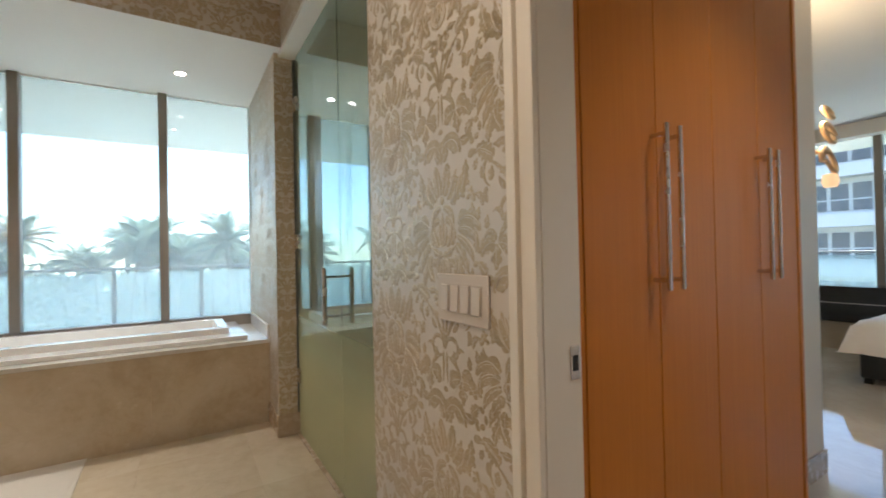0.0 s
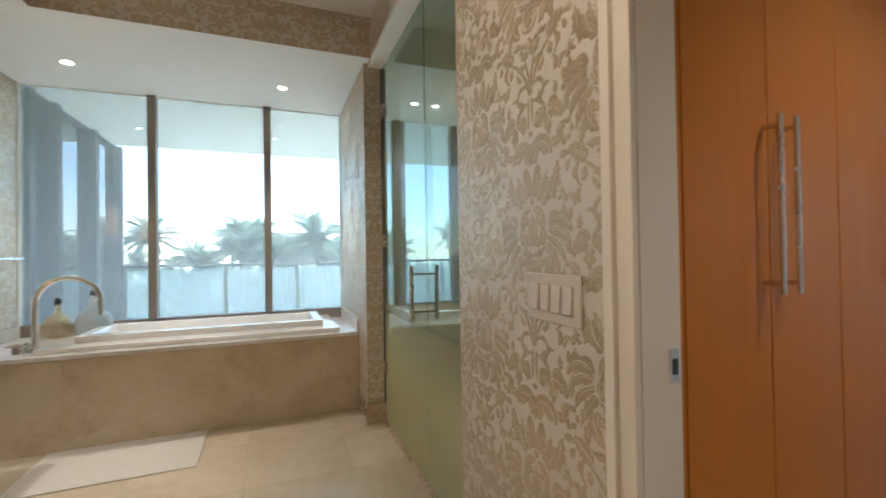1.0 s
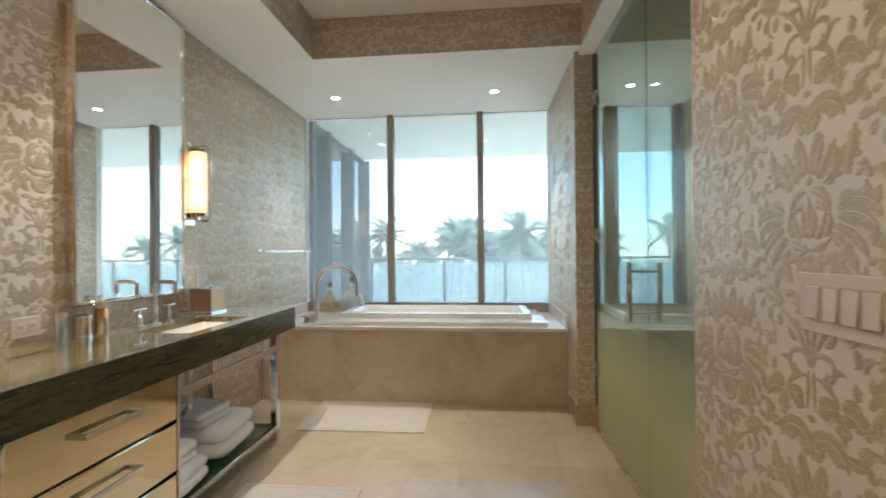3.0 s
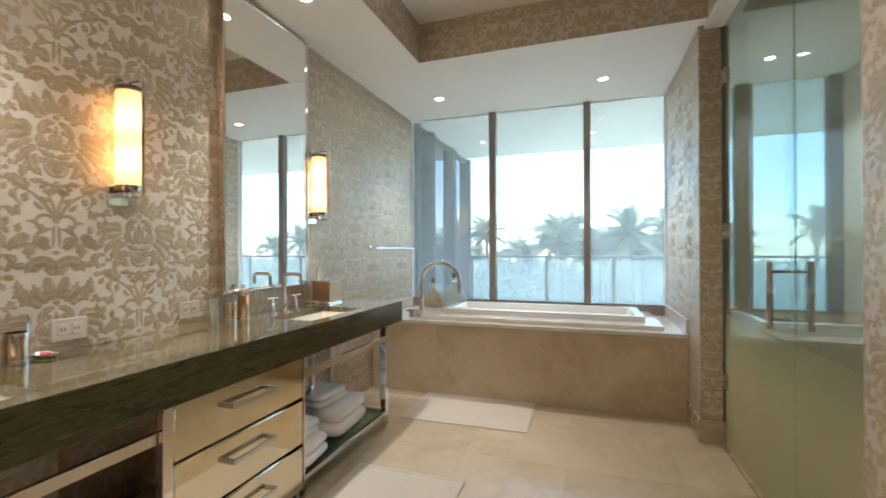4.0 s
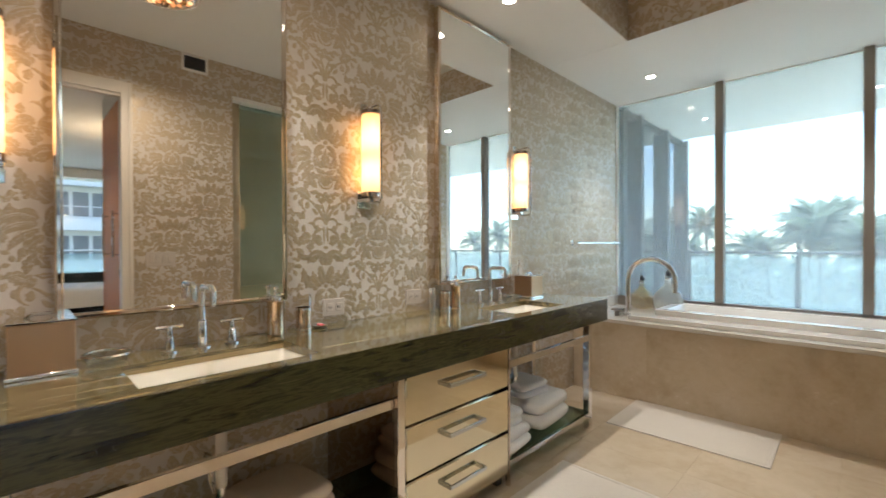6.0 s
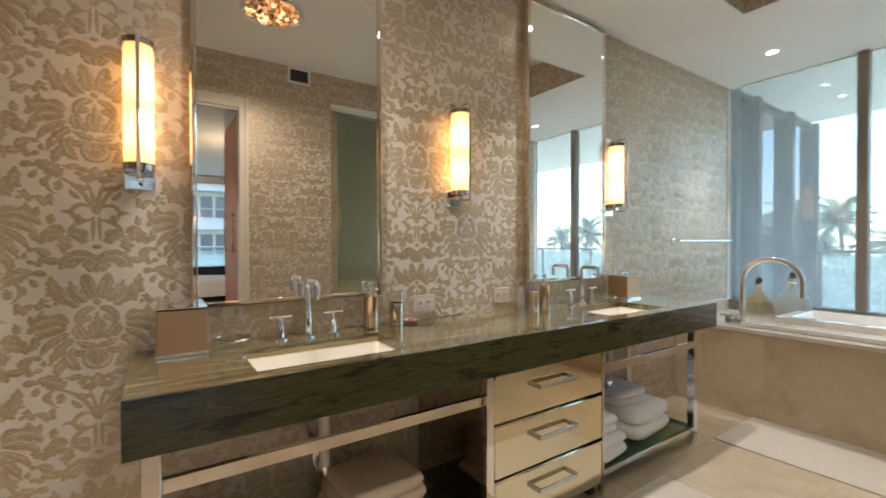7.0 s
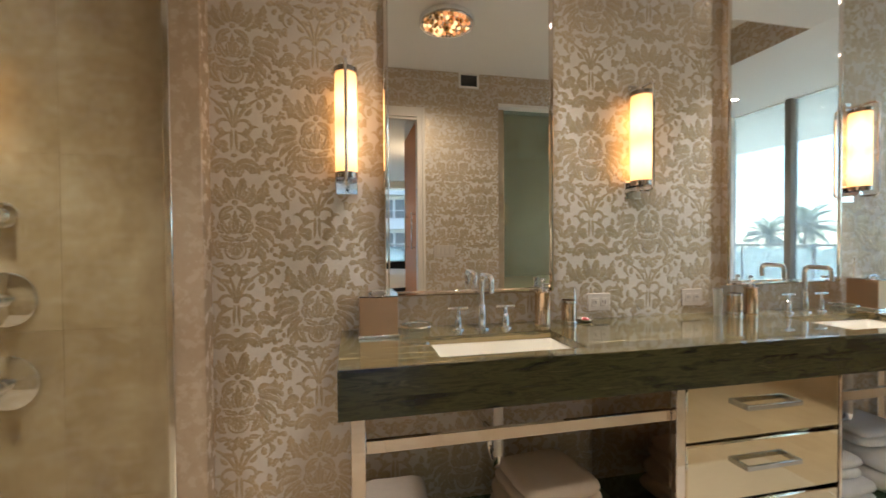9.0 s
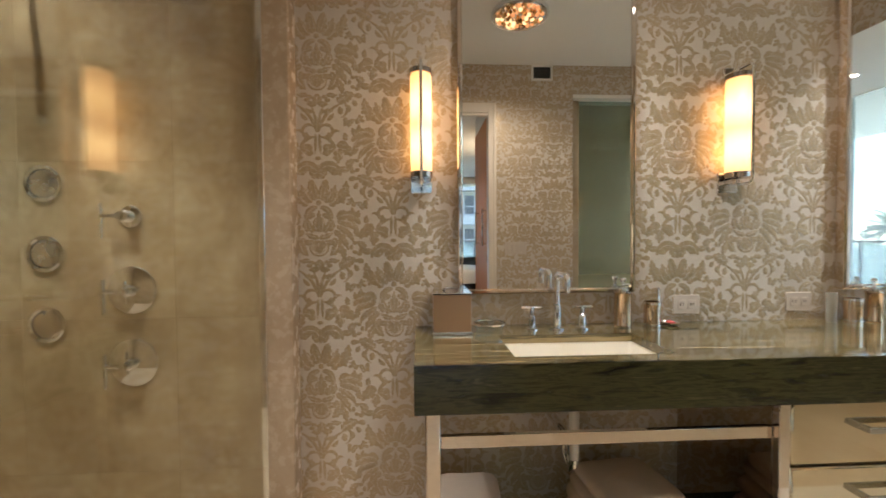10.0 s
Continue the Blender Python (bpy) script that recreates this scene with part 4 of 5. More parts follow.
def sconce(y):
    ob = thing("wall_sconce", (0.0, y, 1.447), "lit chrome wall sconce with a cream glass cylinder shade", "wall lamp", "vanity sconces")
    part("backplate", box(0.001, 0.012, -0.045, 0.045, 0.0, 0.088, bevel=0.003), CHROME, ob)
    part("top_plate", box(0.001, 0.012, -0.022, 0.022, 0.497, 0.545, bevel=0.003), CHROME, ob)
    part("shade", moved(lathe([(0.0, 0.082), (0.040, 0.082), (0.043, 0.088), (0.043, 0.468), (0.040, 0.474), (0.0, 0.474)], 32, 1.2, 1.0), Matrix.Translation((0.066, 0, 0))), SHADE, ob, "glowing cream glass shade")
    for z0, z1 in ((0.058, 0.081), (0.475, 0.494)):
        part("cap", moved(lathe([(0.0, z0), (0.046, z0), (0.046, z1), (0.0, z1)], 32, 1.17, 1.0), Matrix.Translation((0.066, 0, 0))), NICKEL, ob)
    part("arm", box(0.012, 0.075, -0.012, 0.012, 0.035, 0.057, bevel=0.003), CHROME, ob)
    part("guard", tube([(0.07, 0, 0.028), (0.135, 0, 0.028), (0.150, 0, 0.043), (0.150, 0, 0.28), (0.150, 0, 0.502), (0.135, 0, 0.517), (0.012, 0, 0.517)], 0.0065, 8), CHROME, ob, "chrome guard rod")
    part("finial", moved(lathe([(0.012, 0), (0.012, 0.022), (0.006, 0.026), (0.0, 0.04)], 12), Matrix.Translation((0.066, 0, 0.4945))), CHROME, ob)
    return ob


for y in (0.029, 1.375, 2.71):
    sconce(y)


def outlet(y, z):
    ob = thing("wall_outlet", (0.0, y, z), "cream double socket plate on the papered wall", "socket", "wall sockets")
    part("plate", box(0.001, 0.007, -0.06, 0.06, -0.042, 0.042, bevel=0.002), PLASTIC, ob)
    for dy in (-0.024, 0.024):
        f = part("socket_face", box(0.0072, 0.0095, dy - 0.017, dy + 0.017, -0.02, 0.02, bevel=0.001), PLASTIC, ob)
        for s in (-0.006, 0.006):
            part("slot", box(0.0096, 0.0102, dy + s - 0.0012, dy + s + 0.0012, -0.006, 0.008), RUBBER, f, smooth=0)
    return ob


outlet(1.195, 0.957)
outlet(1.715, 0.962)

switch = thing("switch_plate", (WX, 1.0, 1.15), "cream four-gang rocker switch plate on damask wallpaper", "light switch")
part("plate", box(-0.008, -0.001, -0.112, 0.112, -0.062, 0.062, bevel=0.002), PLASTIC, switch)
for i in range(4):
    y = -0.069 + 0.046 * i
    rk = part("rocker", moved(box(-0.006, 0.0, y - 0.017, y + 0.017, -0.034, 0.034, bevel=0.0015), pose(-0.008, 0, 0, 0, 3, 0)), PLASTIC, switch)
    part("rocker_frame", frame_bm(y - 0.020, y + 0.020, -0.038, 0.038, 0.002, -0.0095, -0.0082, "x"), PLASTIC, switch)

vent = thing("wall_vent", (WX, 1.275, 2.93), "small white louvred air vent high on the wall", "vent")
part("frame", frame_bm(-0.11, 0.11, -0.08, 0.08, 0.022, -0.012, -0.001, "x"), PAINT, vent)
part("backing", box(-0.003, -0.001, -0.088, 0.088, -0.058, 0.058), RUBBER, vent, smooth=0)
for i in range(8):
    z = -0.05 + i * 0.0143
    part("slat", moved(box(-0.006, 0.004, -0.087, 0.087, -0.001, 0.001), pose(-0.009, 0, z, 0, 35, 0)), GREYPAINT, vent, smooth=0)

# ---- frosted glass door and fixed panel ----
glass_door = thing("glass_door", (WX + 0.11, 3.27, 0.0), "closed frosted green glass door with a steel pull handle", "glass door")
part("leaf", box(-0.005, 0.005, -0.97, -0.005, 0.012, LOW - 0.035, bevel=0.001), FROST, glass_door, "frosted green glass leaf")
for z in (0.42, 1.37, 2.35):
    part("hinge", box(-0.018, 0.014, -0.065, 0.012, z - 0.05, z + 0.05, bevel=0.003), STEEL, glass_door, "dark steel hinge")
hb = part("handle", tube([(-0.075, -0.92, 0.90), (-0.075, -0.92, 1.20)], 0.0125, 14), STEEL, glass_door, "tubular steel pull handle")
for z in (0.945, 1.155):
    part("standoff", tube([(-0.075, -0.92, z), (-0.005, -0.92, z)], 0.008, 10), STEEL, hb)
back_bar = part("handle", tube([(0.075, -0.92, 0.90), (0.075, -0.92, 1.20)], 0.0125, 14), STEEL, glass_door, "tubular steel pull handle on the far face")
for z in (0.945, 1.155):
    part("standoff", tube([(0.005, -0.92, z), (0.075, -0.92, z)], 0.008, 10), STEEL, back_bar)
fixed_screen = thing("fixed_glass_screen", (WX + 0.11, 1.602, 0.0), "fixed frosted green glass screen beside the glass door", "glass screen")
part("pane", box(-0.005, 0.005, 0.0, 0.692, 0.012, LOW - 0.035), FROST, fixed_screen, smooth=0)
part("floor_channel", box(-0.009, 0.009, 0.0, 0.692, 0.0105, 0.0118), STEEL, fixed_screen, smooth=0)
structure("trim_glass_jamb", box(WX + 0.095, WX + 0.135, 3.275, 3.287, 0.0, LOW - 0.03), GREYPAINT, "dark seal strip at the glass door", "trim")
structure("threshold", box(WX + 0.085, WX + 0.135, 1.602, 3.27, 0.0, 0.010), MARBLE_PINK, "stone threshold under the frosted glass", "trim")

# ---- ceiling lamps ----
def downlight(x, y, z, r=0.034):
    ob = thing("downlight", (x, y, z), "small round lit recessed downlight", "downlight", "downlights")
    part("ring", lathe([(r, -0.001), (r + 0.012, -0.005), (r + 0.014, -0.001)], 24), PLASTIC, ob)
    part("lens", lathe([(0.0, -0.003), (r, -0.002)], 24), LED, ob, "bright lens")
    return ob


# Fixtures at (0.35, 0.62) and (0.75, -1.3) are added to carry fill lamps.
for x, y in ((0.535, 3.99), (2.015, 4.0), (0.35, 2.18), (0.35, 0.62), (0.75, -1.3), (3.21, 4.0)):
    downlight(x, y, LOW)
downlight(3.4, 0.10, 2.80)
for x, y in ((0.50, 5.9), (1.95, 5.9)):
    downlight(x, y, 2.76, 0.026)

crystal = thing("ceiling_lamp", (1.56, 0.80, TOP), "flush chrome ceiling lamp with a dome of lit crystals", "ceiling lamp")
part("rim", lathe([(0.0, -0.001), (0.20, -0.001), (0.218, -0.02), (0.222, -0.05), (0.212, -0.066), (0.195, -0.062), (0.195, -0.03), (0.0, -0.03)], 40), CHROME, crystal)
rng = random.Random(5)
for ring_r, ring_z, cnt in ((0.17, -0.062, 26), (0.135, -0.074, 21), (0.095, -0.083, 15), (0.055, -0.088, 9), (0.015, -0.09, 3)):
    for i in range(cnt):
        a = 2 * math.pi * (i + rng.random() * 0.4) / cnt
        cb = bmesh.new()
        bmesh.ops.create_icosphere(cb, subdivisions=1, radius=0.0175)
        moved(cb, Matrix.Translation((ring_r * math.cos(a), ring_r * math.sin(a), ring_z)))
        part("crystal", cb, (CRYSTAL, SPARK, CHROME, BRASS)[min(3, int(rng.random() * 4.4))], crystal, smooth=0)

downlight(0.35, -1.555, LOW)

# ---- shower fittings ----
def shower_valve(y, z, r, label):
    ob = thing("shower_valve", (0.0, y, z), label, "shower control", "shower controls")
    turn = pose(0, 0, 0, 0, 90, 0)
    part("rosette", moved(lathe([(0.0, 0.001), (r, 0.001), (r, 0.008), (r - 0.006, 0.013), (0.0, 0.015)], 32), turn), CHROME, ob)
    part("hub", moved(lathe([(0.024, 0.012), (0.024, 0.045), (0.018, 0.05), (0.018, 0.075), (0.0, 0.076)], 20), turn), CHROME, ob)
    part("arm", tube([(0.065, 0.0, 0), (0.065, -0.075, 0)], 0.0085, 10), CHROME, ob)
    part("lever", tube([(0.065, -0.075, 0.05), (0.065, -0.075, -0.09)], 0.0075, 10), CHROME, ob)
    return ob


shower_valve(-1.165, 1.355, 0.045, "small chrome shower control with an upright lever")
shower_valve(-1.165, 1.053, 0.098, "large round chrome shower control with a lever")
shower_valve(-1.165, 0.752, 0.098, "large round chrome shower control with a lever")
for z in (1.49, 1.204, 0.914):
    ob = thing("body_spray", (0.0, -1.502, z), "round flush chrome body spray on the marble", "body spray", "body sprays")
    turn = pose(0, 0, 0, 0, 90, 0)
    part("rim", moved(lathe([(0.058, 0.001), (0.072, 0.001), (0.074, 0.012), (0.066, 0.017), (0.058, 0.012)], 32), turn), CHROME, ob)
    part("face", moved(lathe([(0.0, 0.013), (0.05, 0.012), (0.0575, 0.008)], 28), turn), STEEL, ob, "grey nozzle face")
rain = thing("wall_shower", (0.0, -1.53, 2.23), "chrome wall shower with a round head on an arm", "wall shower")
part("arm", tube([(0.002, 0, 0.05), (0.12, 0, 0.06), (0.19, 0, 0.045), (0.215, 0, 0.015)], 0.011, 12), CHROME, rain)
part("head", moved(lathe([(0.0, 0.03), (0.015, 0.03), (0.06, 0.0), (0.063, -0.012), (0.0, -0.014)], 28), pose(0.222, 0, -0.012, 0, -20, 0)), CHROME, rain)

# ---- corridor and bedroom past the doorway ----
structure("floor_bedroom", box(WX + 0.102, 9.4, -4.0, 4.7, -0.06, 0.0), MARBLE_PALE, "pale highly polished marble floor of the bedroom", "floor")
structure("ceiling_bedroom", box(4.40, 9.4, -4.0, 4.7, 2.80, 2.92), PAINT, "white painted bedroom ceiling", "ceiling")
structure("ceiling_corridor", box(WX + 0.102, 4.398, -1.45, 1.598, 2.80, 2.92), PAINT, "white painted corridor ceiling", "ceiling")
structure("wall_corridor_south", box(WX + 0.102, 5.1, -1.45, -1.35, 0.0, 2.80), CASING, "cream painted corridor wall", "wall")
structure("wall_corridor_west", box(WX + 0.0, WX + 0.10, -1.45, -0.752, 0.0, 2.92), CASING, "cream painted corridor wall end", "wall")
structure("wall_closet_back", box(2.72, 4.87, 1.61, 1.618, 0.0, 2.8), CASING, "painted wall behind the closet", "wall")
structure("wall_corridor_end", box(4.70, 5.06, 1.05, 4.4, 0.0, 2.80), CASING, "cream painted wall end beside the closet", "wall")
structure("baseboard_corridor", box(4.692, 5.068, 1.036, 1.049, 0.0, 0.13, bevel=0.002), MARBLE_PINK, "cream stone skirting at the wall end", "baseboard")
structure("wall_bedroom_south", box(5.1, 9.5, -4.1, -4.0, 0.0, 2.92), CASING, "cream painted bedroom wall", "wall")
structure("wall_bedroom_west", box(5.0, 5.1, -4.0, -1.352, 0.0, 2.8), CASING, "cream painted bedroom wall", "wall")
structure("wall_bedroom_north", box(5.1, 9.5, 4.4, 4.5, 0.0, 2.92), CASING, "cream painted bedroom wall", "wall")

closet = thing("closet", (2.72, 0.77, 0.0), "tall amber wood closet with four closed doors and long steel pulls", "closet")
part("carcass", box(0.003, 1.255, 0.021, 0.56, 0.0, 2.60), WOOD, closet, smooth=0)
part("filler", box(0.003, 0.067, 0.0, 0.02, 0.0, 2.60, bevel=0.002), WOOD, closet)
part("side_post", box(1.235, 1.260, -0.004, 0.02, 0.0, 2.60, bevel=0.002), WOOD, closet)
part("plinth", box(0.07, 1.233, 0.012, 0.0205, 0.0, 0.045), BLACK, closet, smooth=0)
for i, (a, b) in enumerate(((2.790, 3.079), (3.082, 3.366), (3.369, 3.658), (3.661, 3.952))):
    dr = part("door", box(a - 2.72, b - 2.72, 0.0, 0.02, 0.05, 2.595, bevel=0.002), WOOD, closet, "amber veneer closet door")
    hx = (b if i % 2 == 0 else a) - 2.72 + (-0.022 if i % 2 == 0 else 0.036)
    hd = part("handle", tube([(hx, -0.042, 1.160), (hx, -0.042, 1.585)], 0.0062, 12), STEEL, dr, "long slim steel pull")
    for z in (1.185, 1.56):
        part("standoff", tube([(hx, -0.042, z), (hx, -0.0005, z)], 0.006, 8), STEEL, hd)
structure("closet_bulkhead", box(2.723, 3.98, 0.77, 1.33, 2.603, 2.80), PAINT, "white painted bulkhead above the closet", "wall")

bed_window = thing("window_2", (9.4, 0.0, 0.0), "wide bedroom window wall in bronze aluminium frames", "window", kind="structure")
for y in (-3.98, -2.1, 0.0, 1.74, 3.0, 4.32):
    part("mullion", box(0.0, 0.08, y, y + 0.08, 0.03, 2.66, bevel=0.004), FRAME, bed_window)
part("window_sill", box(0.0, 0.08, -3.98, 4.40, 0.0, 0.03), FRAME, bed_window)
part("window_head", box(0.0, 0.08, -3.98, 4.40, 2.66, 2.80), FRAME, bed_window)
part("pelmet", box(-0.22, -0.01, -3.98, 4.38, 2.62, 2.79, bevel=0.004), CASING, bed_window, "white blind pelmet")
for a, b in ((-3.9, -2.1), (-2.02, 0.0), (0.08, 1.74), (1.82, 3.0), (3.08, 4.32)):
    part("pane", box(0.035, 0.043, a, b, 0.03, 2.66), PANE_CLEAR, bed_window, smooth=0)


bed = thing("bed", (7.15, -0.55, 0.0), "made bed with a draped white duvet on a dark base", "bed")
part("base", box(0.1, 1.95, 0.1, 2.0, 0.06, 0.28, bevel=0.01), BLACK, bed)
part("mattress", box(0.06, 1.98, 0.06, 2.03, 0.281, 0.52, bevel=0.04, segs=3), LINEN, bed)
duvet = bmesh.new()
g = [[duvet.verts.new((i / 24 * 2.08 - 0.02, j / 24 * 2.16 - 0.02, 0.56 + 0.05 * math.sin(math.pi * i / 24) * math.sin(math.pi * j / 24) + 0.025 * noise.noise((i * 0.35, j * 0.35, 2)) - (0.27 if i in (0, 24) or j in (0, 24) else 0.03 if i in (1, 23) or j in (1, 23) else 0))) for j in range(25)] for i in range(25)]
for i in range(24):
    for j in range(24):
        duvet.faces.new((g[i][j], g[i + 1][j], g[i + 1][j + 1], g[i][j + 1]))
part("duvet", duvet, LINEN, bed, "white linen duvet", smooth=80)
for x in (0.15, 1.85):
    for y in (0.15, 1.93):
        part("foot", box(x, x + 0.06, y, y + 0.06, 0.0, 0.059), BLACK, bed, smooth=0)

console = thing("low_console", (8.75, 1.55, 0.0), "long low black lacquer console under the bedroom window", "console")
part("body", box(0.0, 0.42, -0.9, 2.4, 0.34, 0.77, bevel=0.006), BLACK, console)
part("plinth", box(0.06, 0.40, -0.85, 2.35, 0.0, 0.339), FABRIC, console)
part("top_line", box(-0.004, 0.0, -0.9, 2.4, 0.565, 0.575), STEEL, console)

structure("balcony_east_floor", box(9.49, 11.5, -4.0, 4.6, -0.35, -0.05), WHITE_DECK, "pale stone bedroom balcony floor", "balcony")
structure("balcony_east_soffit", box(9.49, 11.4, -4.0, 4.6, 2.82, 3.12), SOFFIT, "white painted bedroom balcony ceiling", "ceiling")
east_rail = thing("balcony_rail", (11.4, 0.0, -0.05), "misted glass balustrade of the bedroom balcony with a grey handrail", "railing")
part("handrail", box(-0.03, 0.03, -4.0, 4.6, 1.185, 1.22, bevel=0.006), GREYPAINT, east_rail)
east_posts = (-3.9, -2.5, -1.1, 0.3, 1.7, 3.1, 4.5)
for y in east_posts:
    part("post", box(-0.022, 0.022, y - 0.022, y + 0.022, 0.0, 1.185, bevel=0.003), GREYPAINT, east_rail)
for a, b in zip(east_posts, east_posts[1:]):
    part("pane", box(-0.006, 0.006, a + 0.03, b - 0.03, 0.08, 1.15), RAILGLASS, east_rail, smooth=0).visible_shadow = False

scroll = thing("scroll_wall_lamp", (5.06, 1.115, 1.60), "cream gilt scroll wall lamp with curled leaves, lit", "wall lamp")
part("backplate", box(0.0005, 0.015, -0.05, 0.05, 0.0, 0.42, bevel=0.005), PLASTER, scroll)
for sgn, zc, rr in ((1, 0.30, 0.085), (-1, 0.14, 0.10), (1, 0.42, 0.05)):
    pts = []
    for i in range(26):
        a = radians(i * 20)
        r = rr * (1 - i / 32)
        pts.append((0.13 + sgn * r * math.cos(a), -0.09 + 0.02 * math.sin(a), zc + r * math.sin(a)))
    part("scroll", tube(pts, [0.018 * (1 - i / 40) for i in range(26)], 10), PLASTER, scroll, "curled cream gilt leaf")
part("arm", tube([(0.01, 0, 0.2), (0.06, -0.05, 0.2), (0.13, -0.09, 0.2)], 0.012, 10), PLASTER, scroll)
part("candle_glass", moved(lathe([(0.0, 0), (0.03, 0.0), (0.04, 0.03), (0.035, 0.07), (0.0, 0.08)], 16), Matrix.Translation((0.13, -0.09, 0.0))), CANDLE, scroll, "glowing cream glass")

# ---- outside ----
structure("ground", box(-400, 400, 8.2, 900, -8.3, -8.0), GRASS, "green lawn far below the balcony", "ground")
structure("ground_east", box(9.5, 400, -400, 8.199, -8.3, -8.0), GRASS, "green lawn beside the building", "ground")
# Added pale sheet on the lawn that bounces daylight up through the window.
structure("pool_terrace", box(-60, 60, 8.3, 40, -7.999, -7.995), MARBLE, "pale ground sheet added to bounce daylight up to the ceilings", "pavement")
structure("pool", box(-14, 22, 12, 22, -7.99, -7.95), WATER, "turquoise swimming pool below the balcony", "water")
structure("sea", box(-400, 400, 75, 900, -7.98, -7.9), WATER, "hazy turquoise sea to the horizon", "water")


def palm(seed, height, spread):
    r = random.Random(seed)
    ob = thing("palm_tree", (0, 0, 0), "coconut palm with a slim grey trunk and feathery crown", "palm tree", "palms")
    lean = (r.uniform(-0.6, 0.6), r.uniform(-0.6, 0.6))
    pts = [(lean[0] * (i / 8) ** 2, lean[1] * (i / 8) ** 2, height * i / 8) for i in range(9)]
    part("trunk", tube(pts, [0.24 - 0.012 * i for i in range(9)], 10), BARK, ob)
    crown = bmesh.new()
    top = Vector(pts[-1])
    for f in range(38):
        yaw, rise = r.uniform(0, 2 * math.pi), r.uniform(-0.35, 1.5)
        L = spread * r.uniform(0.8, 1.1)
        fwd, side = Vector((math.cos(yaw), math.sin(yaw), 0)), Vector((-math.sin(yaw), math.cos(yaw), 0))
        n = 22
        prev, pos, ang = None, top.copy(), rise
        for i in range(n + 1):
            t = i / n
            if i:
                step = (fwd * math.cos(ang) + Vector((0, 0, 1)) * math.sin(ang)) * (L / n)
                pos = pos + step
                ang -= (1.15 + rise * 0.4) / n * (0.4 + t)
                w = 0.02 * (1 - t) + 0.004
                a, b, c, d = prev - side * w, prev + side * w, pos + side * w, pos - side * w
                crown.faces.new([crown.verts.new(q) for q in (a, b, c, d)])
                ll = spread * 0.27 * math.sin(math.pi * min(1.0, 0.12 + t * 0.9)) ** 0.7
                for sg in (-1, 1):
                    for h in (0.0, 0.33, 0.66):
                        base = prev.lerp(pos, h)
                        tip = base + side * sg * ll * 0.75 + step.normalized() * ll * 0.55 - Vector((0, 0, ll * r.uniform(0.25, 0.6)))
                        wv = step.normalized() * 0.034
                        crown.faces.new([crown.verts.new(q) for q in (base - wv, base + wv, tip)])
            prev = pos.copy()
    part("crown", crown, LEAFGREEN, ob, smooth=0)
    return ob


kinds = [palm(3, 10.4, 3.0), palm(8, 9.2, 2.6), palm(14, 9.8, 3.1)]
rng = random.Random(11)
spots = [(4.0, 27, 0), (1.2, 31, 1), (-1.2, 34, 2), (7.2, 28, 2), (-3.2, 38, 1), (9.6, 31, 1), (-7.5, 40, 0), (3.0, 40, 1), (5.6, 36, 2), (-12, 44, 2), (19, 30, 1), (-17, 42, 0), (-24, 45, 1), (24, 33, 0), (-32, 44, 2), (29, 36, 2), (0.2, 42, 0), (10.5, 40, 0), (2.2, 33, 2), (5.0, 30, 1), (-0.4, 36, 0), (6.4, 33, 0), (8.4, 35, 2), (3.6, 35, 0), (1.6, 38, 1), (-2.4, 44, 0), (-5.2, 42, 2), (7.4, 41, 1), (-9.6, 46, 1), (17, 38, 0)]
for i, (x, y, kd) in enumerate(spots):
    m = pose(x * 1.25, y * 1.25, -8.0, 0, 0, rng.uniform(0, 360))
    s = rng.uniform(0.9, 1.08)
    if i < 3:
        kinds[kd].location, kinds[kd].rotation_euler.z = (x * 1.25, y * 1.25, -8.0), rng.uniform(0, 6)
    else:
        copy_thing(kinds[kd], m @ Matrix.Scale(s, 4))


def hedge(x0, x1, y0, y1, h, count, seed):
    """A loose mass of broad leaves."""
    r = random.Random(seed)
    verts, faces = [], []
    for i in range(count):
        x, y = r.uniform(x0, x1), r.uniform(y0, y1)
        crest = h * (0.6 + 0.4 * noise.noise((x * 0.35, y * 0.35, seed)))
        c = Vector((x, y, -8.0 + crest * r.random() ** 0.5))
        d = Vector((r.gauss(0, 1), r.gauss(0, 1), r.gauss(0, 0.7))).normalized()
        e = d.orthogonal().normalized()
        s = r.uniform(0.25, 0.6)
        k = len(verts)
        verts += [tuple(c - d * s), tuple(c + e * s * 0.45), tuple(c + d * s), tuple(c - e * s * 0.45)]
        faces.append((k, k + 1, k + 2, k + 3))
    me = bpy.data.meshes.new("shrubs")
    me.from_pydata(verts, [], faces)
    me.materials.append(HEDGE)
    return tagged(new("shrubs", me), "dense green shrubs under the palms", "shrubs", kind="stuff")


hedge(-55, 55, 44, 62, 11.4, 30000, 2)

hotel = thing("white_building", (38.0, -4.0, -6.4), "white apartment building with balconies and dark windows", "building")
part("wall", box(0.0, 14, -14, 40, -1.6, 15.5), FACADE, hotel, smooth=0)
part("roof", box(-0.6, 14.2, -14.4, 40.4, 15.501, 15.9), FACADE, hotel, smooth=0)
window_mesh = finish("window", box(-0.06, -0.005, 0.0, 0.86, 0.0, 1.7), DARKGLASS, 0)
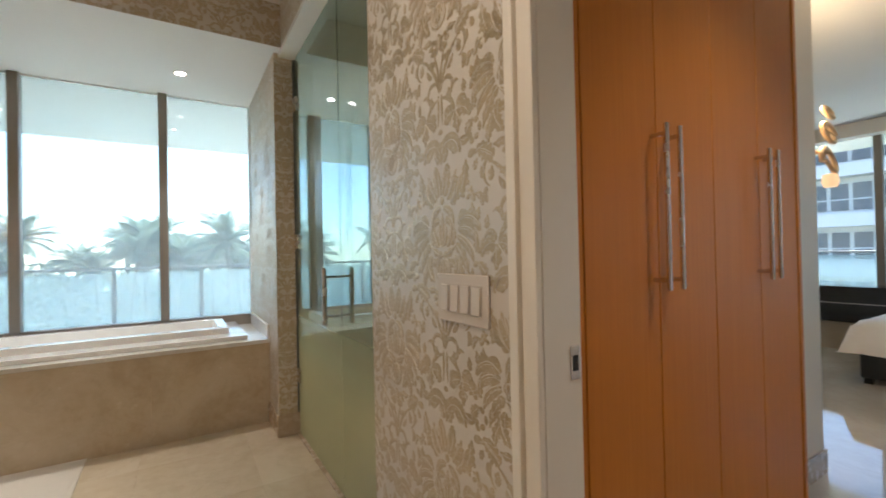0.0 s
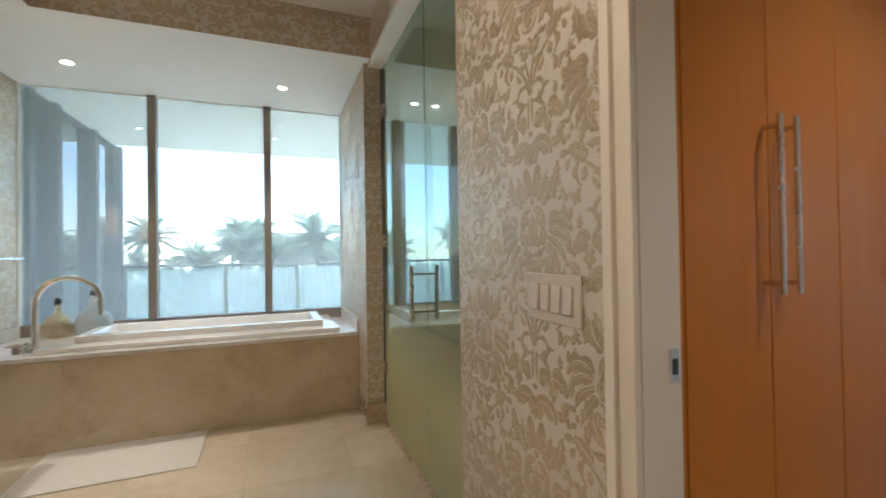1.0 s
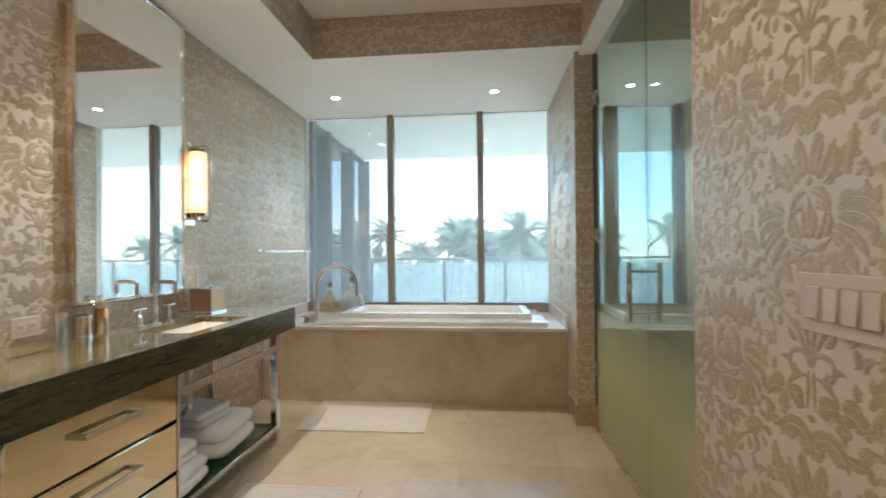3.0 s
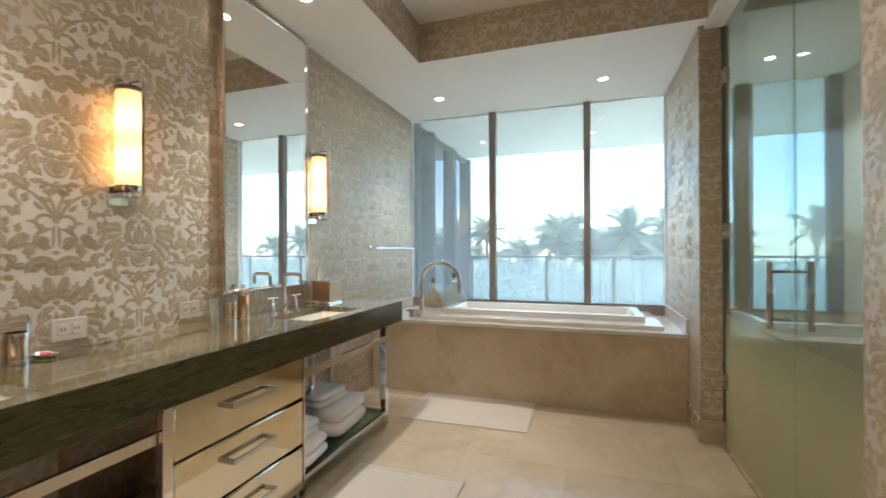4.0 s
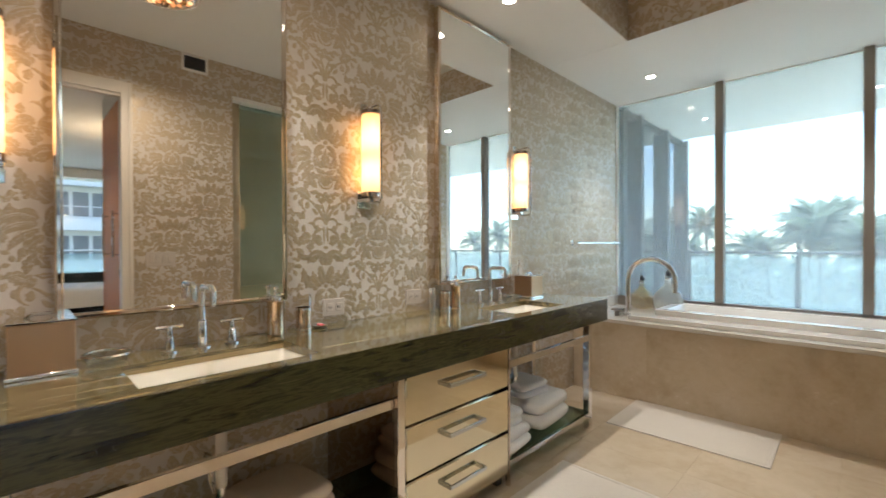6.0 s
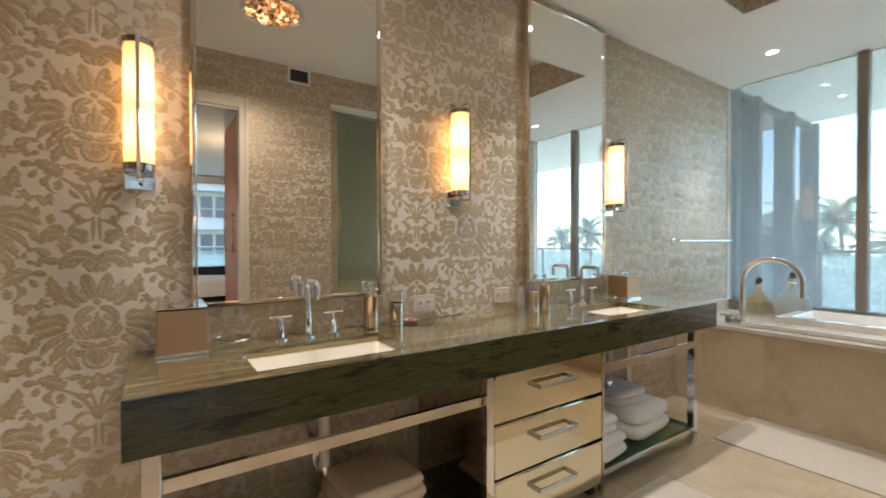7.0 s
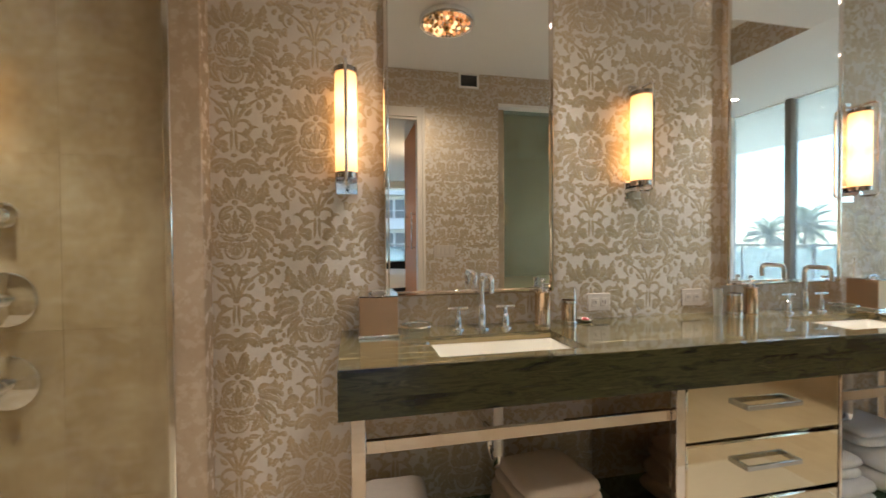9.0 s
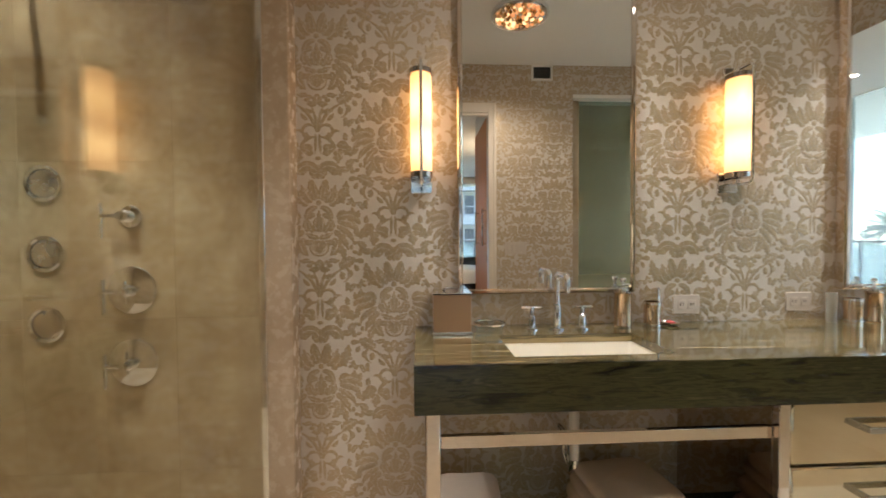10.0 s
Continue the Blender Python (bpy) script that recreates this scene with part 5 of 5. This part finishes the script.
for z in range(5):
    part("balcony_slab", box(-1.2, -0.01, -14, 40, 3.1 * z + 2.6, 3.1 * z + 2.9), FACADE, hotel, smooth=0)
    part("balcony_front", box(-1.25, -1.2, -14, 40, 3.1 * z + 2.6, 3.1 * z + 3.4), FACADE, hotel, smooth=0)
    part("transom", box(-0.075, -0.062, -14, 40, 3.1 * z + 1.2, 3.1 * z + 1.28), FACADE, hotel, smooth=0)
    for i in range(48):
        wd = new("window", window_mesh)
        wd.parent, wd.location = hotel, (0.0, -13.4 + i * 1.08, 3.1 * z + 0.55)

# ---- lamps at the fixtures, with two added fills ----
# The lamp at (0.35, 0.62) is an added fill over the near counter.
for x, y, w in ((0.535, 3.99, 11), (2.015, 4.0, 11), (0.35, 2.18, 23), (0.35, 0.62, 17), (3.21, 4.0, 24), (3.4, 0.10, 7.5)):
    spot_lamp(x, y, (2.80 if x > 3.3 else LOW) - 0.012, w, 78 if x < 3 else 86 if x > 3.3 else 140)
# Added fill that brightens the shower wall.
spot_lamp(0.75, -1.3, LOW - 0.012, 20, 84)
spot_lamp(0.35, -1.555, LOW - 0.012, 5, 100, radius=0.012)
spot_lamp(1.56, 0.80, TOP - 0.16, 9, 165, (1.0, 0.82, 0.62), 0.0)
point_lamp(5.25, 1.10, 2.12, 4)

# ---- raised damask pattern of the wallpaper ----
# One half of the motif is drawn with tapering strokes in millimetres from the medallion's centre:
# start, heading, length, turn along the way, half width, lobes. The other half mirrors it.
def stroke(kind, u, v, heading, length, turn, width, lobes=0):
    n = max(6, int(length / 8) + 3) + 3 * lobes
    width = 0.75 * width if kind else 1.22 * width + 1.6
    t = np.linspace(0, 1, n)
    ang = np.radians(heading + turn * t)
    step = length / (n - 1)
    mid = np.stack([u + step * (np.cumsum(np.cos(ang)) - np.cos(ang[0])), v + step * (np.cumsum(np.sin(ang)) - np.sin(ang[0]))], 1)
    nor = np.stack([-np.sin(ang), np.cos(ang)], 1)
    if length < 26:
        w = width * np.sqrt(np.clip(1 - (2 * t - 1) ** 2, 0.02, 1))
    elif kind:
        w = width * np.clip(np.sin(math.pi * (0.05 + 0.92 * t)), 0.3, 1)
    else:
        w = width * np.clip(np.sin(math.pi * (0.08 + 0.9 * t ** 0.85)), 0.12, 1) ** 0.75
    if lobes:
        w = w * (0.66 + 0.5 * np.abs(np.sin(math.pi * (lobes + 0.5) * t)))
    return kind, mid + nor * w[:, None], mid, mid - nor * w[:, None]


def damask():
    """The strokes of one half: 0 is a gilt leaf, 1 a pale raised line."""
    out = []

    def gilt(u, v, heading, length, turn, width, lobes=0):
        out.append(stroke(0, u, v, heading, length, turn, width, lobes))
        # pale midrib of the broader leaves
        if length > 40 and width > 6.5:
            out.append(stroke(1, u, v, heading, 0.82 * length, 0.82 * turn, 1.9))

    def line(*a):
        out.append(stroke(1, *a))

    # crown of leaves over the medallion
    gilt(5, 92, 84, 85, -14, 7)
    gilt(13, 88, 62, 84, 18, 10, 3)
    gilt(26, 80, 40, 86, 34, 12, 3)
    gilt(44, 68, 22, 84, 60, 13, 3)
    gilt(98, 100, 60, 72, 28, 13, 3)
    gilt(62, 96, 55, 40, 20, 8)
    gilt(86, 82, 30, 40, 40, 9, 2)
    gilt(0, 66, 90, 24, 0, 8)
    for k in range(5):
        gilt(118 + 12 * math.cos(1.257 * k), 92 + 12 * math.sin(1.257 * k), 72 * k, 14, 0, 6)
    # medallion
    line(56, -34, 70, 70, 60, 1.6)
    line(20, -68, 10, 60, 45, 2.0)
    gilt(6, 58, 5, 88, -110, 9)
    gilt(14, 22, 30, 46, -110, 8, 2)
    gilt(0, -46, 90, 92, 0, 9, 4)
    gilt(6, -44, 62, 62, 40, 8, 3)
    gilt(20, -46, 40, 60, 50, 8, 3)
    gilt(40, -40, 30, 50, 70, 8, 2)
    line(10, -42, 62, 56, 40, 1.8)
    line(24, -44, 38, 54, 50, 1.8)
    # plumes beside it
    gilt(76, 12, 40, 112, -105, 18, 2)
    gilt(78, -4, 14, 104, -75, 13)
    gilt(74, -22, -12, 98, -58, 11)
    gilt(62, -40, -32, 104, -42, 11, 3)
    line(80, 16, 42, 100, -95, 2.4)
    line(80, 0, 18, 92, -70, 2.4)
    line(76, -16, -6, 92, -55, 2.4)
    # volutes below
    gilt(0, -70, 0, 62, 40, 8, 2)
    gilt(22, -92, 30, 44, -80, 9, 2)
    gilt(60, -70, -60, 46, -50, 8, 2)
    gilt(12, -84, -18, 124, -265, 11)
    line(6, -74, -6, 150, -255, 2.8)
    gilt(80, -78, -84, 78, -66, 15, 4)
    gilt(84, -108, -40, 58, -60, 11, 3)
    gilt(0, -80, -90, 62, 0, 14, 3)
    gilt(10, -98, -60, 48, -34, 9, 2)
    for k in range(5):
        gilt(156 + 13 * math.cos(1.257 * k + 0.6), -112 + 13 * math.sin(1.257 * k + 0.6), 72 * k + 34, 16, 0, 8)
    # flower and stems between medallions
    gilt(3, -206, 62, 46, 62, 11, 2)
    gilt(5, -208, 24, 40, -34, 9)
    gilt(0, -204, 90, 42, 0, 7)
    gilt(7, -318, 82, 168, -62, 4.5)
    gilt(84, -196, 38, 74, -24, 17, 4)
    gilt(96, -188, -8, 96, -150, 4)
    gilt(4, -322, 94, 122, -30, 4)
    gilt(42, -196, 90, 18, 0, 9)
    gilt(58, -172, 90, 16, 0, 7)
    gilt(14, -300, 58, 96, -200, 4.5)
    gilt(92, -246, 62, 34, 60, 9, 2)
    gilt(108, -262, -18, 40, -125, 8)
    gilt(126, -236, 60, 30, 30, 7)
    gilt(8, -328, -90, 84, 4, 4)
    gilt(34, -352, 70, 40, -60, 8)
    gilt(60, -340, 120, 52, -150, 5)
    # three-lobed leaves and their curls
    gilt(74, 304, 165, 62, 78, 16, 2)
    gilt(80, 302, -86, 60, 0, 15, 2)
    gilt(86, 304, 16, 68, -88, 16, 2)
    gilt(82, 310, 98, 66, -175, 5)
    gilt(72, 312, 112, 84, 66, 5)
    gilt(112, 338, 70, 34, 40, 8, 2)
    line(80, 300, -60, 44, 0, 2.0)
    line(76, 302, -140, 44, 20, 2.0)
    # sprigs that fill the ground
    gilt(20, 150, 60, 30, 0, 6)
    gilt(150, 60, 100, 46, 60, 7, 2)
    gilt(152, -20, -70, 44, -40, 7, 2)
    gilt(20, -240, 40, 46, -60, 6, 2)
    gilt(40, -268, 10, 40, 60, 6)
    gilt(132, -300, 110, 50, -120, 7, 2)
    gilt(150, -334, 80, 34, 40, 8, 2)
    gilt(24, -392, 60, 34, -40, 7)
    gilt(44, 340, 60, 34, 60, 7, 2)
    gilt(150, 136, 60, 30, 0, 7, 2)
    gilt(56, 196, 40, 40, -60, 7, 2)
    gilt(30, 232, -30, 40, -40, 6)
    gilt(112, -160, 10, 50, -50, 8, 2)
    gilt(40, -162, -30, 46, 50, 7, 2)
    gilt(20, -176, 10, 26, 0, 6)
    line(26, 84, 44, 70, 30, 2.2)
    line(44, 70, 26, 70, 55, 2.2)
    line(84, -190, 38, 62, -22, 2.2)
    line(6, 208, 70, 108, -145, 2.4)
    line(14, -90, -18, 104, -250, 2.2)
    line(80, -84, -84, 64, -60, 2.2)
    # arched arms, stem and bud on the axis
    gilt(3, 204, 72, 124, -152, 16)
    gilt(92, 226, -48, 48, 85, 10)
    gilt(0, 176, 90, 62, 0, 6)
    gilt(0, 256, 90, 16, 0, 9)
    gilt(10, 180, 48, 50, 20, 8, 2)
    gilt(118, 232, 42, 44, 0, 11, 3)
    gilt(140, 200, 70, 18, 0, 8)
    gilt(36, 272, 90, 14, 0, 6)
    gilt(128, 172, 40, 34, -40, 8)
    gilt(136, 20, 70, 40, 30, 8, 2)
    gilt(140, 282, 60, 36, -50, 8, 2)
    return out


def motif():
    """Vertices (across, up, height), faces and material slots of one whole motif."""
    verts, faces, slots = [], [], []
    for kind, left, mid, right in damask():
        for side in (1, -1):
            if side == -1 and np.abs(mid[:, 0]).max() < 1:
                continue
            k, n = len(verts), len(mid)
            for row, h in ((left, 0.0002), (mid, 0.0024 if kind else 0.0014), (right, 0.0002)):
                verts += [(side * q[0] / 1000, q[1] / 1000, h) for q in row]
            for i in range(n - 1):
                faces.append((k + i, k + i + 1, k + n + i + 1, k + n + i))
                faces.append((k + n + i, k + n + i + 1, k + 2 * n + i + 1, k + 2 * n + i))
                slots += [kind, kind]
    return np.array(verts), np.array(faces), np.array(slots)


MOTIF_V, MOTIF_F, MOTIF_S = motif()


def relief(parent, axis, plane, face, u0, u1, z0, z1, ushift, zshift):
    """Spreads the motif half-drop over a wall and trims it at the wall's edges."""
    W, H = 0.312, 0.6938
    allv, allf, alls, base = [], [], [], 0
    for c in range(math.floor((u0 - ushift) / W) - 1, math.ceil((u1 - ushift) / W) + 2):
        for r in range(math.floor((z0 - zshift) / H) - 2, math.ceil((z1 - zshift) / H) + 3):
            v = MOTIF_V.copy()
            v[:, 0] += ushift + c * W
            v[:, 1] += zshift + r * H + (H / 2 if c % 2 else 0.0)
            if v[:, 0].max() < u0 or v[:, 0].min() > u1 or v[:, 1].max() < z0 or v[:, 1].min() > z1:
                continue
            cu, cz = v[MOTIF_F, 0], v[MOTIF_F, 1]
            keep = (cu.max(1) > u0) & (cu.min(1) < u1) & (cz.max(1) > z0) & (cz.min(1) < z1)
            v[:, 0] = np.clip(v[:, 0], u0 + 0.001, u1 - 0.001)
            v[:, 1] = np.clip(v[:, 1], z0 + 0.001, z1 - 0.001)
            allv.append(v)
            allf.append(MOTIF_F[keep] + base)
            alls.append(MOTIF_S[keep])
            base += len(v)
    v, f = np.vstack(allv), np.vstack(allf)
    d = plane + face * v[:, 2]
    xyz = np.stack([d, v[:, 0], v[:, 1]] if axis == 1 else [v[:, 0], d, v[:, 1]], 1)
    me = bpy.data.meshes.new("raised_pattern")
    me.from_pydata(xyz.tolist(), [], f.tolist())
    me.materials.append(GILT)
    me.materials.append(EMBOSS)
    me.polygons.foreach_set("material_index", np.concatenate(alls).astype(np.int32))
    me.shade_smooth()
    ob = new("raised_pattern", me)
    ob.parent = parent
    return tagged(ob, "raised gilt damask scrolls", kind="stuff")


ZW = 0.985
relief(wall_west, 1, 0.0, 1, -0.495, WINY, 0.0, LOW, -0.092, ZW)
relief(wall_east, 1, WX, -1, 0.80, 1.60, 0.0, TOP, 1.093, 0.636)
relief(wall_door_head, 1, WX, -1, -0.20, 0.80, 2.62, TOP, 1.093, 0.636)
relief(wall_header, 1, WX, -1, 1.602, 3.288, LOW + 0.004, TOP, 1.093, 0.636)
relief(wall_niche, 1, NX, -1, 3.29, WINY, 0.0, LOW, 1.093, 0.636)
relief(wall_niche_end, 0, 3.286, -1, NX - 0.003, NX + 0.137, 0.0, LOW, 2.648, 0.636)
relief(tray_west, 1, 0.652, 1, -0.296, 3.185, LOW - 0.002, TOP, -0.092, ZW)
relief(tray_north, 0, 3.185, -1, 0.652, WX, LOW - 0.002, TOP, 1.0, ZW)

# ---- floor, in tiles ----
floor = structure("floor", box(-0.15, WX + 0.10, -2.25, TUBY + 0.2, -0.10, -0.008), MARBLE, "bathroom floor of large honed cream marble tiles", "floor")
structure("floor_compartment", box(WX + 0.103, 3.90, 1.70, 4.56, -0.05, 0.002), MARBLE_FLOOR, "cream marble floor behind the frosted glass", "floor")
tile_mesh = finish("tile", box(-0.3042, 0.3042, -0.3042, 0.3042, -0.008, 0.0, bevel=0.0004), MARBLE_FLOOR, 0)
for i in range(5):
    for j in range(10):
        t = new("tile", tile_mesh)
        t.location = (-0.06 + 0.609 * i + 0.3045, -2.2 + 0.609 * j + 0.3045, 0.0)
        t.parent = floor
        if t.location.x > 2.5:
            t.location.x, t.scale.x = 2.544, 0.553

# ---- marble slabs of the shower wall ----
COLS, ROWS = (-2.1, -1.605, -0.995, -0.497), (0.0, 0.289, 0.934, 1.579, 2.224, LOW)
for a, b in zip(COLS, COLS[1:]):
    for c, d in zip(ROWS, ROWS[1:]):
        part("slab", box(-0.005, 0.0, a + 0.0006, b - 0.0006, c + 0.0006, d - 0.0006, bevel=0.0004), MARBLE_SHOWER, wall_shower_west, smooth=0)
